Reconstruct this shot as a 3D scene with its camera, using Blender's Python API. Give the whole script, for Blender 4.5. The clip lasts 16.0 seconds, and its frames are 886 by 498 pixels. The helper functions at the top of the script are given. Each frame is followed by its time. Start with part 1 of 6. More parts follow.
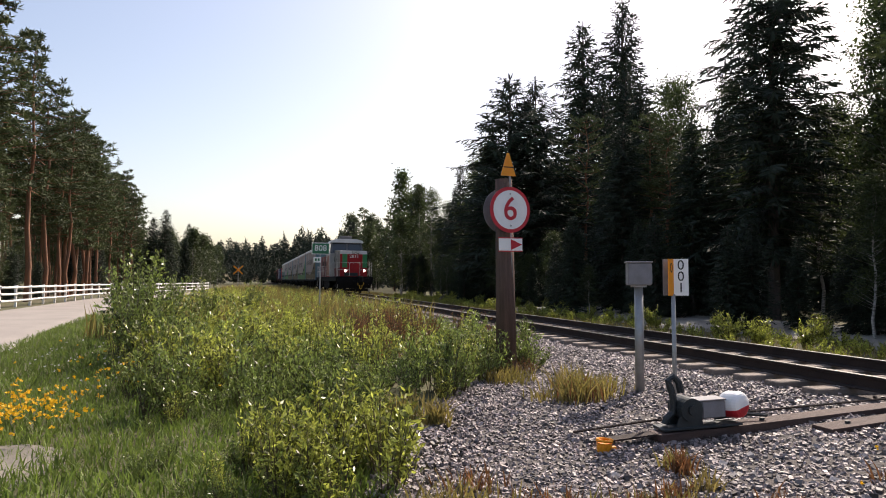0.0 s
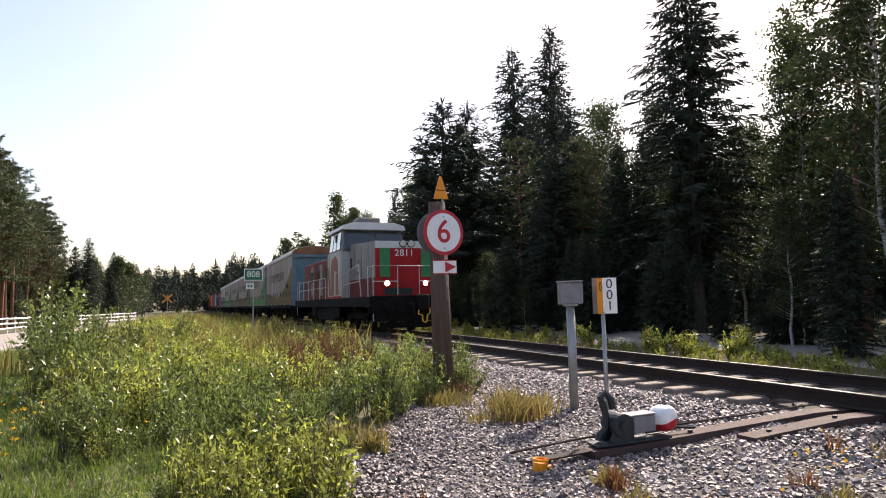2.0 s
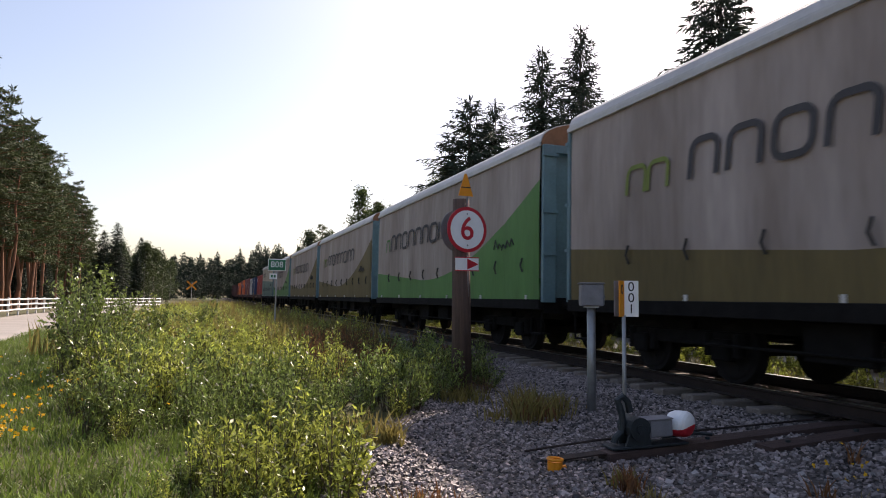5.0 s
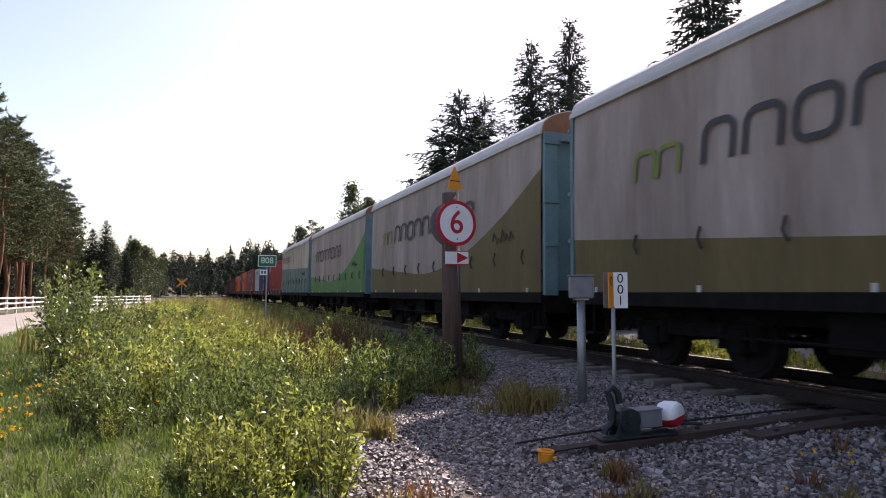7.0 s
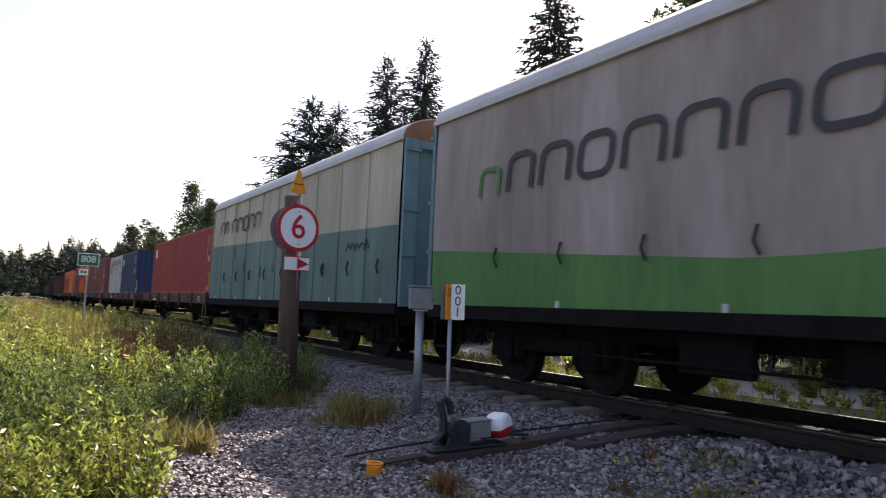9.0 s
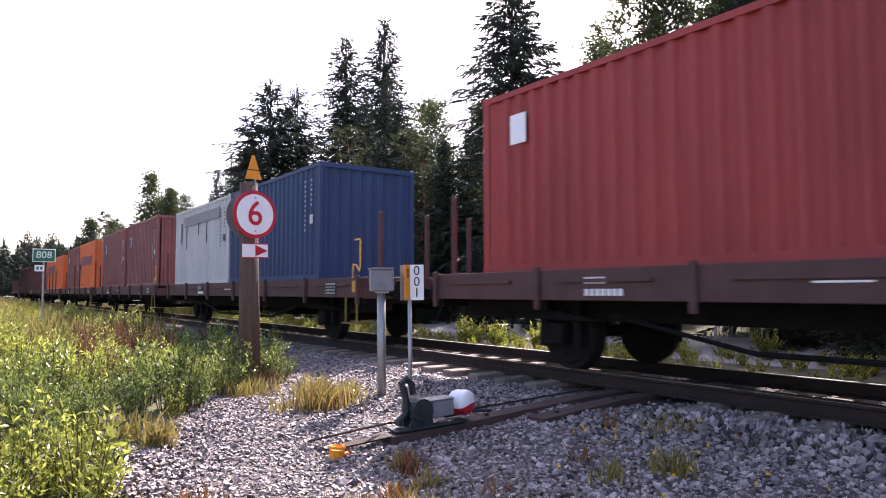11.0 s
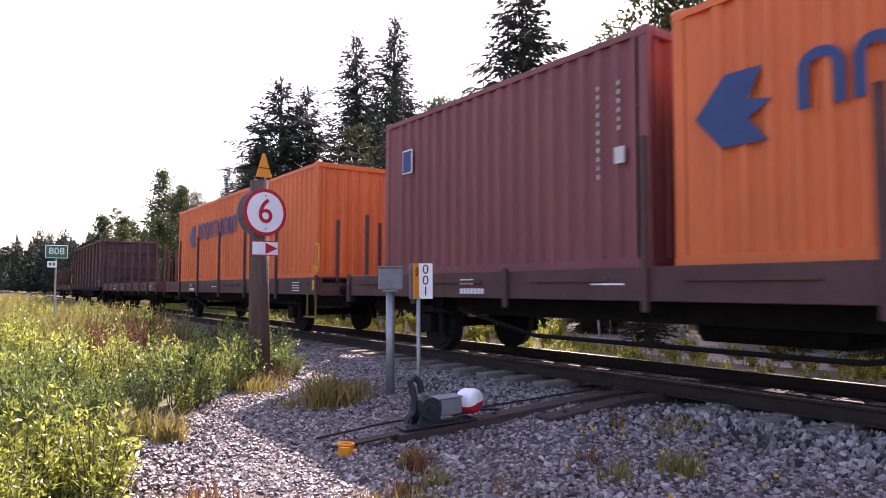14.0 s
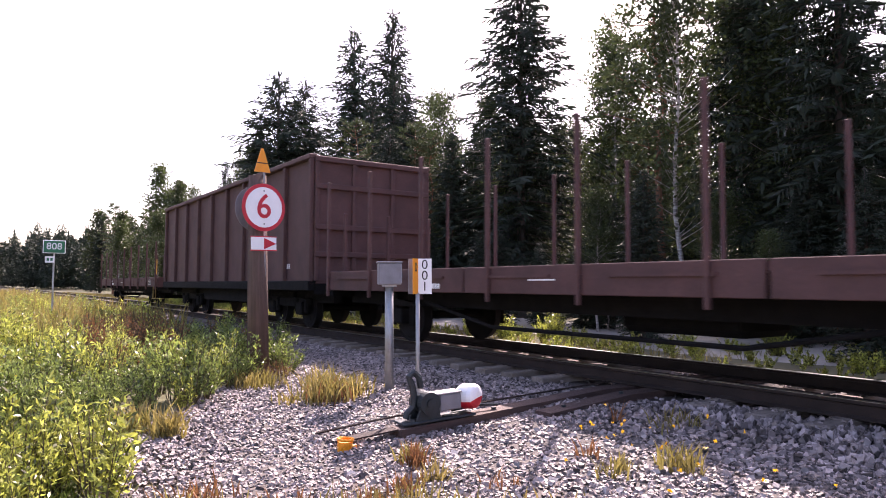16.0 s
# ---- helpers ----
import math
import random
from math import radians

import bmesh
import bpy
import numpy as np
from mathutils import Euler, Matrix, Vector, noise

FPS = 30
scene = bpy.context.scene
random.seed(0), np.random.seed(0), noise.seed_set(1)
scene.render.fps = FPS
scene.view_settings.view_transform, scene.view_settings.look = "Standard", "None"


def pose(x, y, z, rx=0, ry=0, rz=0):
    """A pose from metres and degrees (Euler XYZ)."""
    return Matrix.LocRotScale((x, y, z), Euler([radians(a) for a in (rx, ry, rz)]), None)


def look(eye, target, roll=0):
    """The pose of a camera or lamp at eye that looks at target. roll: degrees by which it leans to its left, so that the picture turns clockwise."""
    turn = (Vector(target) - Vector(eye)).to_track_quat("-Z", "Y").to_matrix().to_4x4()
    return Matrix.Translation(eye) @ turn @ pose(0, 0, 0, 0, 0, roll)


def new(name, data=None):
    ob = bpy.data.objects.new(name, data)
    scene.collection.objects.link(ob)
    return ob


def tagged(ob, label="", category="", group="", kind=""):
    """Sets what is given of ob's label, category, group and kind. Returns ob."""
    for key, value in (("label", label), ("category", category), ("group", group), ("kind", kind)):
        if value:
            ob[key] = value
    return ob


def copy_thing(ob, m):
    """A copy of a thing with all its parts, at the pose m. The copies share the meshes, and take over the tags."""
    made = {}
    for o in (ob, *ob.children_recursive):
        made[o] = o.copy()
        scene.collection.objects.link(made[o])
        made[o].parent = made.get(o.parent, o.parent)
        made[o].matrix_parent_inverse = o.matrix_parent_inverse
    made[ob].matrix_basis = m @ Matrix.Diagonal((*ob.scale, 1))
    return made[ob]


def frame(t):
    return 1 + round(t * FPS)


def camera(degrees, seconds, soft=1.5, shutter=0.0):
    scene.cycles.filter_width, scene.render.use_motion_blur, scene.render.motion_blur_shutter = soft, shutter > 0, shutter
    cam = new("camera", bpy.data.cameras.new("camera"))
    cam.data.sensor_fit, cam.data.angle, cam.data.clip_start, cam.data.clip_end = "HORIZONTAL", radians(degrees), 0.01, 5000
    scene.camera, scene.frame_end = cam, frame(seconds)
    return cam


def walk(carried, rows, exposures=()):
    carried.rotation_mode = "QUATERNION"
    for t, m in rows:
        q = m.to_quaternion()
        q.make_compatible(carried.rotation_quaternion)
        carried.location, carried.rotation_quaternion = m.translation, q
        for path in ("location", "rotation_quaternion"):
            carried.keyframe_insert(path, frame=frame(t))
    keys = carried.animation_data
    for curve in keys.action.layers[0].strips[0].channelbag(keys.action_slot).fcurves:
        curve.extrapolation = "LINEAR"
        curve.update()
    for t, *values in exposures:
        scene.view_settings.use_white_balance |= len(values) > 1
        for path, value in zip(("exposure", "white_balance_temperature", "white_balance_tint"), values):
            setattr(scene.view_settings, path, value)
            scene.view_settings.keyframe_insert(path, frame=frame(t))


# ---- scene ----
# z = 0 is the top of the rails, y runs along the track, x to the right of it
cam = camera(66.1, 16.0, soft=1.0, shutter=0.12)
PATH = [
    (0.0, pose(-0.131, 0.017, 1.071, 92.69, -0.48, -15.53)),
    (0.5, pose(-0.122, -0.002, 1.070, 93.87, -0.40, -16.34)),
    (1.0, pose(-0.120, -0.021, 1.072, 92.95, -0.03, -19.71)),
    (1.5, pose(-0.099, -0.008, 1.093, 93.28, 1.42, -21.94)),
    (2.0, pose(-0.099, -0.004, 1.094, 94.49, 1.16, -20.76)),
    (2.5, pose(-0.122, -0.018, 1.102, 95.26, 1.38, -19.48)),
    (3.0, pose(-0.135, -0.043, 1.081, 94.45, -0.31, -17.51)),
    (5.5, pose(-0.110, -0.031, 1.073, 94.26, -1.06, -19.49)),
    (6.0, pose(-0.106, -0.019, 1.068, 94.09, -0.75, -19.97)),
    (6.5, pose(-0.096, -0.022, 1.062, 93.80, -1.24, -20.35)),
    (7.0, pose(-0.087, -0.030, 1.068, 93.83, -0.51, -19.73)),
    (7.5, pose(-0.021, -0.035, 1.057, 96.61, -2.71, -21.00)),
    (8.0, pose(0.031, -0.021, 1.042, 96.23, -1.47, -23.08)),
    (8.5, pose(0.007, 0.083, 1.048, 97.03, -0.59, -27.19)),
    (9.0, pose(0.055, 0.075, 1.028, 95.20, -2.42, -32.65)),
    (9.5, pose(0.177, 0.029, 1.028, 95.32, -2.16, -41.69)),
    (10.0, pose(0.174, 0.024, 1.027, 94.67, -1.11, -39.42)),
    (12.5, pose(0.159, 0.017, 1.034, 93.36, -0.22, -33.33)),
    (13.0, pose(0.160, 0.018, 1.031, 93.53, 0.06, -34.31)),
    (13.5, pose(0.153, 0.011, 1.034, 93.82, -0.38, -33.94)),
    (14.0, pose(0.157, 0.004, 1.034, 93.45, -0.27, -34.38)),
    (14.5, pose(0.151, 0.014, 1.032, 92.95, -0.40, -34.46)),
    (15.0, pose(0.153, 0.022, 1.030, 92.74, -0.34, -33.92)),
    (15.5, pose(0.159, 0.022, 1.029, 93.10, -0.43, -34.21)),
    (16.0, pose(0.152, 0.017, 1.035, 93.04, -0.26, -34.54)),
    ]
walk(cam, PATH, exposures=(
    (0.0, 0.42, 7100, 17), (1.0, 0.34, 7100, 17), (1.5, 0.75, 7100, 18), (2.0, 0.84, 7100, 18), (2.5, 0.54, 7100, 18), (3.0, 0.32, 7100, 18), (5.5, 0.62, 7000, 20), (6.5, 0.8, 6900, 23), (7.0, 0.8, 6900, 23),
    (7.5, 0.3, 6800, 20), (8.0, 0.4, 6800, 22), (8.5, 0.85, 6800, 20), (9.0, 0.9, 6800, 20), (9.5, 1.55, 6500, 27), (10.0, 1.5, 6500, 25), (12.5, 1.62, 6900, 35), (16.0, 1.62, 6900, 35)))

# ---- world, sun ----
SUN_AZ, SUN_EL = radians(52), radians(43)     # azimuth from +y towards +x
world = bpy.data.worlds.new("sky")
world.use_nodes = True
scene.world = world
wn = world.node_tree.nodes
sky = wn.new("ShaderNodeTexSky")
sky.sky_type, sky.sun_disc = "NISHITA", False
sky.sun_elevation, sky.sun_rotation = SUN_EL, SUN_AZ
sky.air_density, sky.dust_density, sky.ozone_density = 1.0, 2.2, 0.4
world.node_tree.links.new(sky.outputs[0], wn["Background"].inputs[0])
wn["Background"].inputs[1].default_value = 0.15
sun_data = bpy.data.lights.new("sun", "SUN")
sun_data.energy, sun_data.angle, sun_data.color = 5.0, radians(0.6), (1.0, 0.95, 0.86)
sun = new("sun", sun_data)
sun_dir = Vector((math.sin(SUN_AZ) * math.cos(SUN_EL), math.cos(SUN_AZ) * math.cos(SUN_EL), math.sin(SUN_EL)))
sun.matrix_world = look(sun_dir * 60, (0, 0, 0))


# ---- materials ----
def mat(name, col, rough=0.7, metal=0.0, var=0.25, scale=3.0, fine=40.0, bump=0.15, col2=None, rand=0.0, island=0.0, trans=0.0, stretch=(1, 1, 1), spec=0.5):
    """Principled surface with two scales of noise in colour, grain in the bump, and chance per object or per piece."""
    m = bpy.data.materials.new(name)
    m.use_nodes = True
    t, n = m.node_tree, m.node_tree.nodes
    b = n["Principled BSDF"]
    L = t.links.new
    co, mp = n.new("ShaderNodeTexCoord"), n.new("ShaderNodeMapping")
    mp.inputs["Scale"].default_value = stretch
    L(co.outputs["Object"], mp.inputs[0])
    na, nb = n.new("ShaderNodeTexNoise"), n.new("ShaderNodeTexNoise")
    na.inputs["Scale"].default_value, nb.inputs["Scale"].default_value = scale, fine
    na.inputs["Detail"].default_value, nb.inputs["Detail"].default_value = 4, 3
    L(mp.outputs[0], na.inputs[0]), L(mp.outputs[0], nb.inputs[0])
    mix = n.new("ShaderNodeMix")
    mix.data_type = "RGBA"
    ramp = n.new("ShaderNodeMapRange")
    ramp.inputs[1].default_value, ramp.inputs[2].default_value = 0.35, 0.68
    L(na.outputs[0], ramp.inputs[0]), L(ramp.outputs[0], mix.inputs[0])
    c2 = col2 or tuple(c * (1 - var) for c in col)
    mix.inputs[6].default_value, mix.inputs[7].default_value = (*col, 1), (*c2, 1)
    hsv = n.new("ShaderNodeHueSaturation")
    val = n.new("ShaderNodeMath")
    val.operation, val.use_clamp = "MULTIPLY_ADD", False
    L(nb.outputs[0], val.inputs[0])
    val.inputs[1].default_value, val.inputs[2].default_value = var * 1.6, 1 - var * 0.8
    out = val.outputs[0]
    for amount, node, socket in ((rand, "ShaderNodeObjectInfo", "Random"), (island, "ShaderNodeNewGeometry", "Random Per Island")):
        if amount:
            src, ma = n.new(node), n.new("ShaderNodeMath")
            ma.operation = "MULTIPLY_ADD"
            ma.inputs[1].default_value, ma.inputs[2].default_value = amount, 1 - amount / 2
            L(src.outputs[socket], ma.inputs[0])
            mu = n.new("ShaderNodeMath")
            mu.operation = "MULTIPLY"
            L(out, mu.inputs[0]), L(ma.outputs[0], mu.inputs[1])
            out = mu.outputs[0]
    L(out, hsv.inputs["Value"]), L(mix.outputs[2], hsv.inputs["Color"])
    L(hsv.outputs[0], b.inputs["Base Color"])
    b.inputs["Roughness"].default_value, b.inputs["Metallic"].default_value = rough, metal
    b.inputs["Specular IOR Level"].default_value = spec
    if bump:
        bp = n.new("ShaderNodeBump")
        bp.inputs["Strength"].default_value, bp.inputs["Distance"].default_value = bump, 0.02
        L(nb.outputs[0], bp.inputs["Height"]), L(bp.outputs[0], b.inputs["Normal"])
    if trans:
        tr, ad = n.new("ShaderNodeBsdfTranslucent"), n.new("ShaderNodeMixShader")
        ad.inputs[0].default_value = trans
        L(hsv.outputs[0], tr.inputs[0]), L(b.outputs[0], ad.inputs[1]), L(tr.outputs[0], ad.inputs[2])
        L(ad.outputs[0], n["Material Output"].inputs[0])
    return m


def glow(name, col, power):
    m = bpy.data.materials.new(name)
    m.use_nodes = True
    b = m.node_tree.nodes["Principled BSDF"]
    b.inputs["Base Color"].default_value = (*col, 1)
    b.inputs["Emission Color"].default_value, b.inputs["Emission Strength"].default_value = (*col, 1), power
    return m


M_SOIL = mat("meadow_soil", (0.07, 0.075, 0.025), 0.95, var=0.4, scale=0.25, fine=9, bump=0.6, col2=(0.10, 0.085, 0.045))
M_BED = mat("ballast_bed", (0.085, 0.07, 0.064), 0.95, var=0.4, scale=1.2, fine=28, bump=1.0, col2=(0.065, 0.058, 0.055))
M_STONE = mat("ballast_stone", (0.25, 0.208, 0.20), 0.6, var=0.35, scale=2, fine=30, bump=0.4, island=1.85)
M_ROAD = mat("gravel_road", (0.30, 0.27, 0.245), 0.95, var=0.15, scale=0.6, fine=30, bump=0.4)
M_SAND = mat("sandy_yard", (0.36, 0.33, 0.28), 0.95, var=0.3, scale=0.5, fine=20, bump=0.4)
M_VERGE = mat("gravelly_verge", (0.21, 0.19, 0.155), 0.95, var=0.35, scale=1.5, fine=25, bump=0.6)
M_RAIL = mat("rusty_rail_side", (0.032, 0.019, 0.015), 0.9, var=0.4, scale=4, fine=60, bump=0.3)
M_RAILTOP = mat("worn_rail_head", (0.45, 0.44, 0.43), 0.28, metal=1.0, var=0.15, scale=3, fine=80, bump=0.05, stretch=(1, 0.05, 1))
M_SLEEPER = mat("creosoted_sleeper", (0.25, 0.205, 0.175), 0.9, var=0.35, scale=6, fine=50, bump=0.5, stretch=(0.4, 4, 4), rand=0.4)
M_TIMBER = mat("dark_weathered_timber", (0.085, 0.05, 0.042), 0.8, var=0.4, scale=6, fine=50, bump=0.5, stretch=(0.4, 4, 4))
M_POLE = mat("weathered_pole_wood", (0.135, 0.085, 0.07), 0.9, var=0.4, scale=5, fine=60, bump=0.6, stretch=(5, 5, 0.25))
M_WHITE = mat("white_sign_paint", (0.88, 0.88, 0.88), 0.45, var=0.06, scale=6, fine=60, bump=0.03)
M_RED = mat("red_sign_paint", (0.55, 0.02, 0.035), 0.45, var=0.1, scale=6, fine=60, bump=0.03)
M_ORANGE = mat("orange_sign_paint", (0.88, 0.31, 0.012), 0.45, var=0.1, scale=6, fine=60, bump=0.03)
M_BLACK = mat("black_paint", (0.015, 0.015, 0.016), 0.5, var=0.2, scale=6, fine=60, bump=0.03)
M_SIGNGREEN = mat("green_sign_paint", (0.01, 0.16, 0.075), 0.4, var=0.1, scale=6, fine=60, bump=0.03)
M_GALV = mat("galvanised_steel", (0.36, 0.37, 0.38), 0.5, metal=0.6, var=0.2, scale=8, fine=70, bump=0.06)
M_GREYBOX = mat("grey_cabinet_paint", (0.22, 0.215, 0.235), 0.55, var=0.2, scale=7, fine=60, bump=0.05)
M_IRON = mat("dark_cast_iron", (0.032, 0.042, 0.048), 0.55, metal=0.3, var=0.35, scale=10, fine=60, bump=0.25)
M_UNDER = mat("sooty_underframe", (0.012, 0.011, 0.011), 0.9, var=0.4, scale=5, fine=40, bump=0.3, spec=0.15)
M_WHEEL = mat("dark_wheel_steel", (0.016, 0.014, 0.014), 0.85, var=0.4, scale=5, fine=40, bump=0.2, spec=0.2)
M_TREAD = mat("bright_wheel_rim", (0.35, 0.34, 0.33), 0.35, metal=1.0, var=0.2, scale=6, fine=60, bump=0.05)
M_LOCORED = mat("loco_red_paint", (0.38, 0.012, 0.016), 0.5, var=0.25, scale=2, fine=30, bump=0.05, spec=0.25)
# dirty red of band and rear hood, colour darkened to stand for side shade
M_LOCOREDSHADE = mat("loco_dirty_dark_red_paint", (0.17, 0.016, 0.022), 0.55, var=0.35, scale=2, fine=30, bump=0.05, spec=0.25)
M_LOCOGREY = mat("loco_grey_paint", (0.27, 0.25, 0.245), 0.5, var=0.28, scale=1.6, fine=30, bump=0.05, spec=0.3, stretch=(1, 1, 0.3))
M_LOCOWHITE = mat("loco_white_roof_paint", (0.66, 0.66, 0.66), 0.5, var=0.15, scale=2, fine=30, bump=0.05)
M_LOCOGREEN = mat("loco_green_paint", (0.02, 0.22, 0.075), 0.5, var=0.2, scale=3, fine=30, bump=0.05)
M_LOCODARK = mat("loco_dark_cab_paint", (0.10, 0.10, 0.11), 0.5, var=0.25, scale=3, fine=30, bump=0.05)
M_LOGO = mat("faded_brown_red_paint", (0.30, 0.09, 0.06), 0.55, var=0.3, scale=4, fine=30, bump=0.05)
M_RAILING = mat("pale_railing_paint", (0.62, 0.60, 0.58), 0.5, var=0.2, scale=8, fine=60, bump=0.05)
M_YELLOW = mat("yellow_paint", (0.75, 0.42, 0.03), 0.5, var=0.15, scale=8, fine=60, bump=0.05)
M_STEP = mat("worn_olive_yellow_paint", (0.22, 0.15, 0.03), 0.6, var=0.3, scale=8, fine=60, bump=0.05)
M_LAMP = glow("lit_headlamp", (1.0, 0.93, 0.80), 4)
M_SCREEN = mat("dark_windscreen_glass", (0.035, 0.04, 0.045), 0.05, var=0.05, scale=3, fine=20, bump=0, spec=0.9)
M_LOCOCAB = mat("loco_pale_cab_paint", (0.46, 0.44, 0.42), 0.5, var=0.25, scale=1.6, fine=30, bump=0.05, spec=0.3, stretch=(1, 1, 0.3))
M_LENS = mat("lamp_glass", (0.55, 0.55, 0.52), 0.15, var=0.1, scale=8, fine=60, bump=0)
M_GLASS = mat("cab_window_glass", (0.30, 0.36, 0.40), 0.06, metal=0.7, var=0.05, scale=3, fine=20, bump=0, spec=0.9)
M_TARP = mat("dusty_beige_tarpaulin", (0.39, 0.325, 0.30), 0.7, var=0.30, scale=1.1, fine=9, bump=0.25, stretch=(1, 1, 0.2), col2=(0.25, 0.195, 0.17))
M_TARPGREEN = mat("green_tarpaulin_print", (0.095, 0.235, 0.062), 0.7, var=0.26, scale=1.6, fine=14, bump=0.15, stretch=(1, 1, 0.2))
M_TARPOLIVE = mat("olive_brown_tarpaulin_print", (0.15, 0.11, 0.038), 0.7, var=0.28, scale=1.6, fine=14, bump=0.15, stretch=(1, 1, 0.2))
M_TARPCREAM = mat("cream_tarpaulin", (0.52, 0.46, 0.36), 0.7, var=0.28, scale=1.3, fine=10, bump=0.2, stretch=(1, 1, 0.16), col2=(0.36, 0.30, 0.23))
M_TARPTEAL = mat("dusty_teal_tarpaulin", (0.155, 0.235, 0.205), 0.7, var=0.32, scale=1.3, fine=10, bump=0.2, stretch=(1, 1, 0.16), col2=(0.085, 0.14, 0.125))
M_TEALEND = mat("blue_grey_end_wall_paint", (0.13, 0.23, 0.27), 0.55, var=0.25, scale=2, fine=20, bump=0.1)
M_ROOF = mat("pale_weathered_roof", (0.55, 0.53, 0.52), 0.55, var=0.2, scale=1, fine=14, bump=0.1)
M_RUSTROOF = mat("rusty_roof_arch", (0.30, 0.14, 0.07), 0.8, var=0.3, scale=2, fine=20, bump=0.2)
M_PRINT = mat("dark_grey_print", (0.06, 0.055, 0.06), 0.7, var=0.2, scale=3, fine=20, bump=0.05)
M_PRINTGREEN = mat("green_logo_print", (0.20, 0.25, 0.05), 0.7, var=0.2, scale=3, fine=20, bump=0.05)
M_FLAT = mat("faded_brown_wagon_paint", (0.095, 0.042, 0.038), 0.75, var=0.3, scale=2, fine=25, bump=0.15)
M_BROWNBOX = mat("red_brown_container_paint", (0.23, 0.065, 0.065), 0.6, var=0.22, scale=1.2, fine=20, bump=0.06, stretch=(1, 1, 0.3))
M_REDBOX = mat("red_container_paint", (0.36, 0.04, 0.035), 0.6, var=0.22, scale=1.2, fine=20, bump=0.06, stretch=(1, 1, 0.3))
M_ORANGEBOX = mat("orange_container_paint", (0.76, 0.155, 0.032), 0.55, var=0.15, scale=1.2, fine=20, bump=0.06, stretch=(1, 1, 0.3))
M_BLUEBOX = mat("dark_blue_container_paint", (0.02, 0.05, 0.13), 0.6, var=0.22, scale=1.2, fine=20, bump=0.06, stretch=(1, 1, 0.3))
M_WHITEBOX = mat("dirty_white_container_paint", (0.55, 0.54, 0.54), 0.6, var=0.2, scale=1.2, fine=20, bump=0.06, stretch=(1, 1, 0.3))
M_BLUEMARK = mat("blue_mark_paint", (0.02, 0.055, 0.17), 0.6, var=0.15, scale=3, fine=20, bump=0.03)
M_BARK = mat("grey_brown_bark", (0.09, 0.07, 0.06), 0.95, var=0.4, scale=3, fine=18, bump=0.8, stretch=(3, 3, 0.5))
M_PINEBARK = mat("orange_pine_bark", (0.23, 0.10, 0.052), 0.95, var=0.45, scale=2, fine=18, bump=0.8, stretch=(3, 3, 0.5), col2=(0.13, 0.075, 0.05))
M_BIRCHBARK = mat("birch_bark", (0.55, 0.52, 0.48), 0.8, var=0.4, scale=5, fine=18, bump=0.4, stretch=(1, 1, 4), col2=(0.12, 0.10, 0.09))
M_SPRUCE = mat("spruce_needles", (0.019, 0.034, 0.017), 0.75, var=0.35, scale=0.6, fine=8, bump=0, rand=0.5, island=0.7, trans=0.12)
M_PINE = mat("pine_needles", (0.072, 0.096, 0.034), 0.75, var=0.35, scale=0.6, fine=8, bump=0, rand=0.4, island=0.7, trans=0.15)
M_BIRCH = mat("birch_leaves", (0.055, 0.078, 0.022), 0.55, var=0.3, scale=0.6, fine=8, bump=0, rand=0.5, island=0.7, trans=0.38)
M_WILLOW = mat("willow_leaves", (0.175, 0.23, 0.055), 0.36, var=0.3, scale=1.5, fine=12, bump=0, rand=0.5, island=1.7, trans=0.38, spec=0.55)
# lighter, yellower copy of the willow leaves: sunlight put into the colour
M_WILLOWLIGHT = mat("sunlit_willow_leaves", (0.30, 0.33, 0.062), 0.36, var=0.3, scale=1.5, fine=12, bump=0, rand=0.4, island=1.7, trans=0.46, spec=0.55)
M_STEM = mat("shrub_stems", (0.085, 0.065, 0.035), 0.85, var=0.3, scale=5, fine=20, bump=0.2)
M_GRASS = mat("meadow_grass", (0.15, 0.215, 0.042), 0.6, var=0.35, scale=0.8, fine=8, bump=0, island=0.8, trans=0.45)
M_DRYGRASS = mat("dry_grass", (0.26, 0.20, 0.065), 0.7, var=0.3, scale=1.5, fine=8, bump=0, island=0.7, trans=0.4, col2=(0.19, 0.17, 0.045))
M_REDWEED = mat("rusty_weed_heads", (0.24, 0.11, 0.045), 0.8, var=0.3, scale=3, fine=8, bump=0, island=0.7, trans=0.3)
M_FLOWER = mat("yellow_petals", (0.85, 0.50, 0.02), 0.6, var=0.15, scale=3, fine=8, bump=0, island=0.4, trans=0.3)
M_WFLOWER = mat("white_petals", (0.75, 0.75, 0.70), 0.6, var=0.1, scale=3, fine=8, bump=0, island=0.3, trans=0.3)
M_PURPLE = mat("purple_petals", (0.30, 0.07, 0.28), 0.6, var=0.2, scale=3, fine=8, bump=0, island=0.3, trans=0.3)
M_FENCE = mat("white_fence_paint", (0.72, 0.71, 0.69), 0.6, var=0.15, scale=3, fine=30, bump=0.1)


# ---- mesh helpers ----
def part(name, bm, material, parent=None, label="", smooth=False):
    """Link a bmesh as one mesh object under a thing or a part."""
    me = bpy.data.meshes.new(name)
    bmesh.ops.recalc_face_normals(bm, faces=bm.faces)
    bm.to_mesh(me)
    bm.free()
    return link(name, me, material, parent, label, smooth)


def link(name, me, material, parent=None, label="", smooth=False):
    if not me.materials:
        me.materials.append(material)
    if smooth:
        me.polygons.foreach_set("use_smooth", [True] * len(me.polygons))
    ob = new(name, me)
    ob.parent = parent
    if label:
        tagged(ob, label)
    return ob


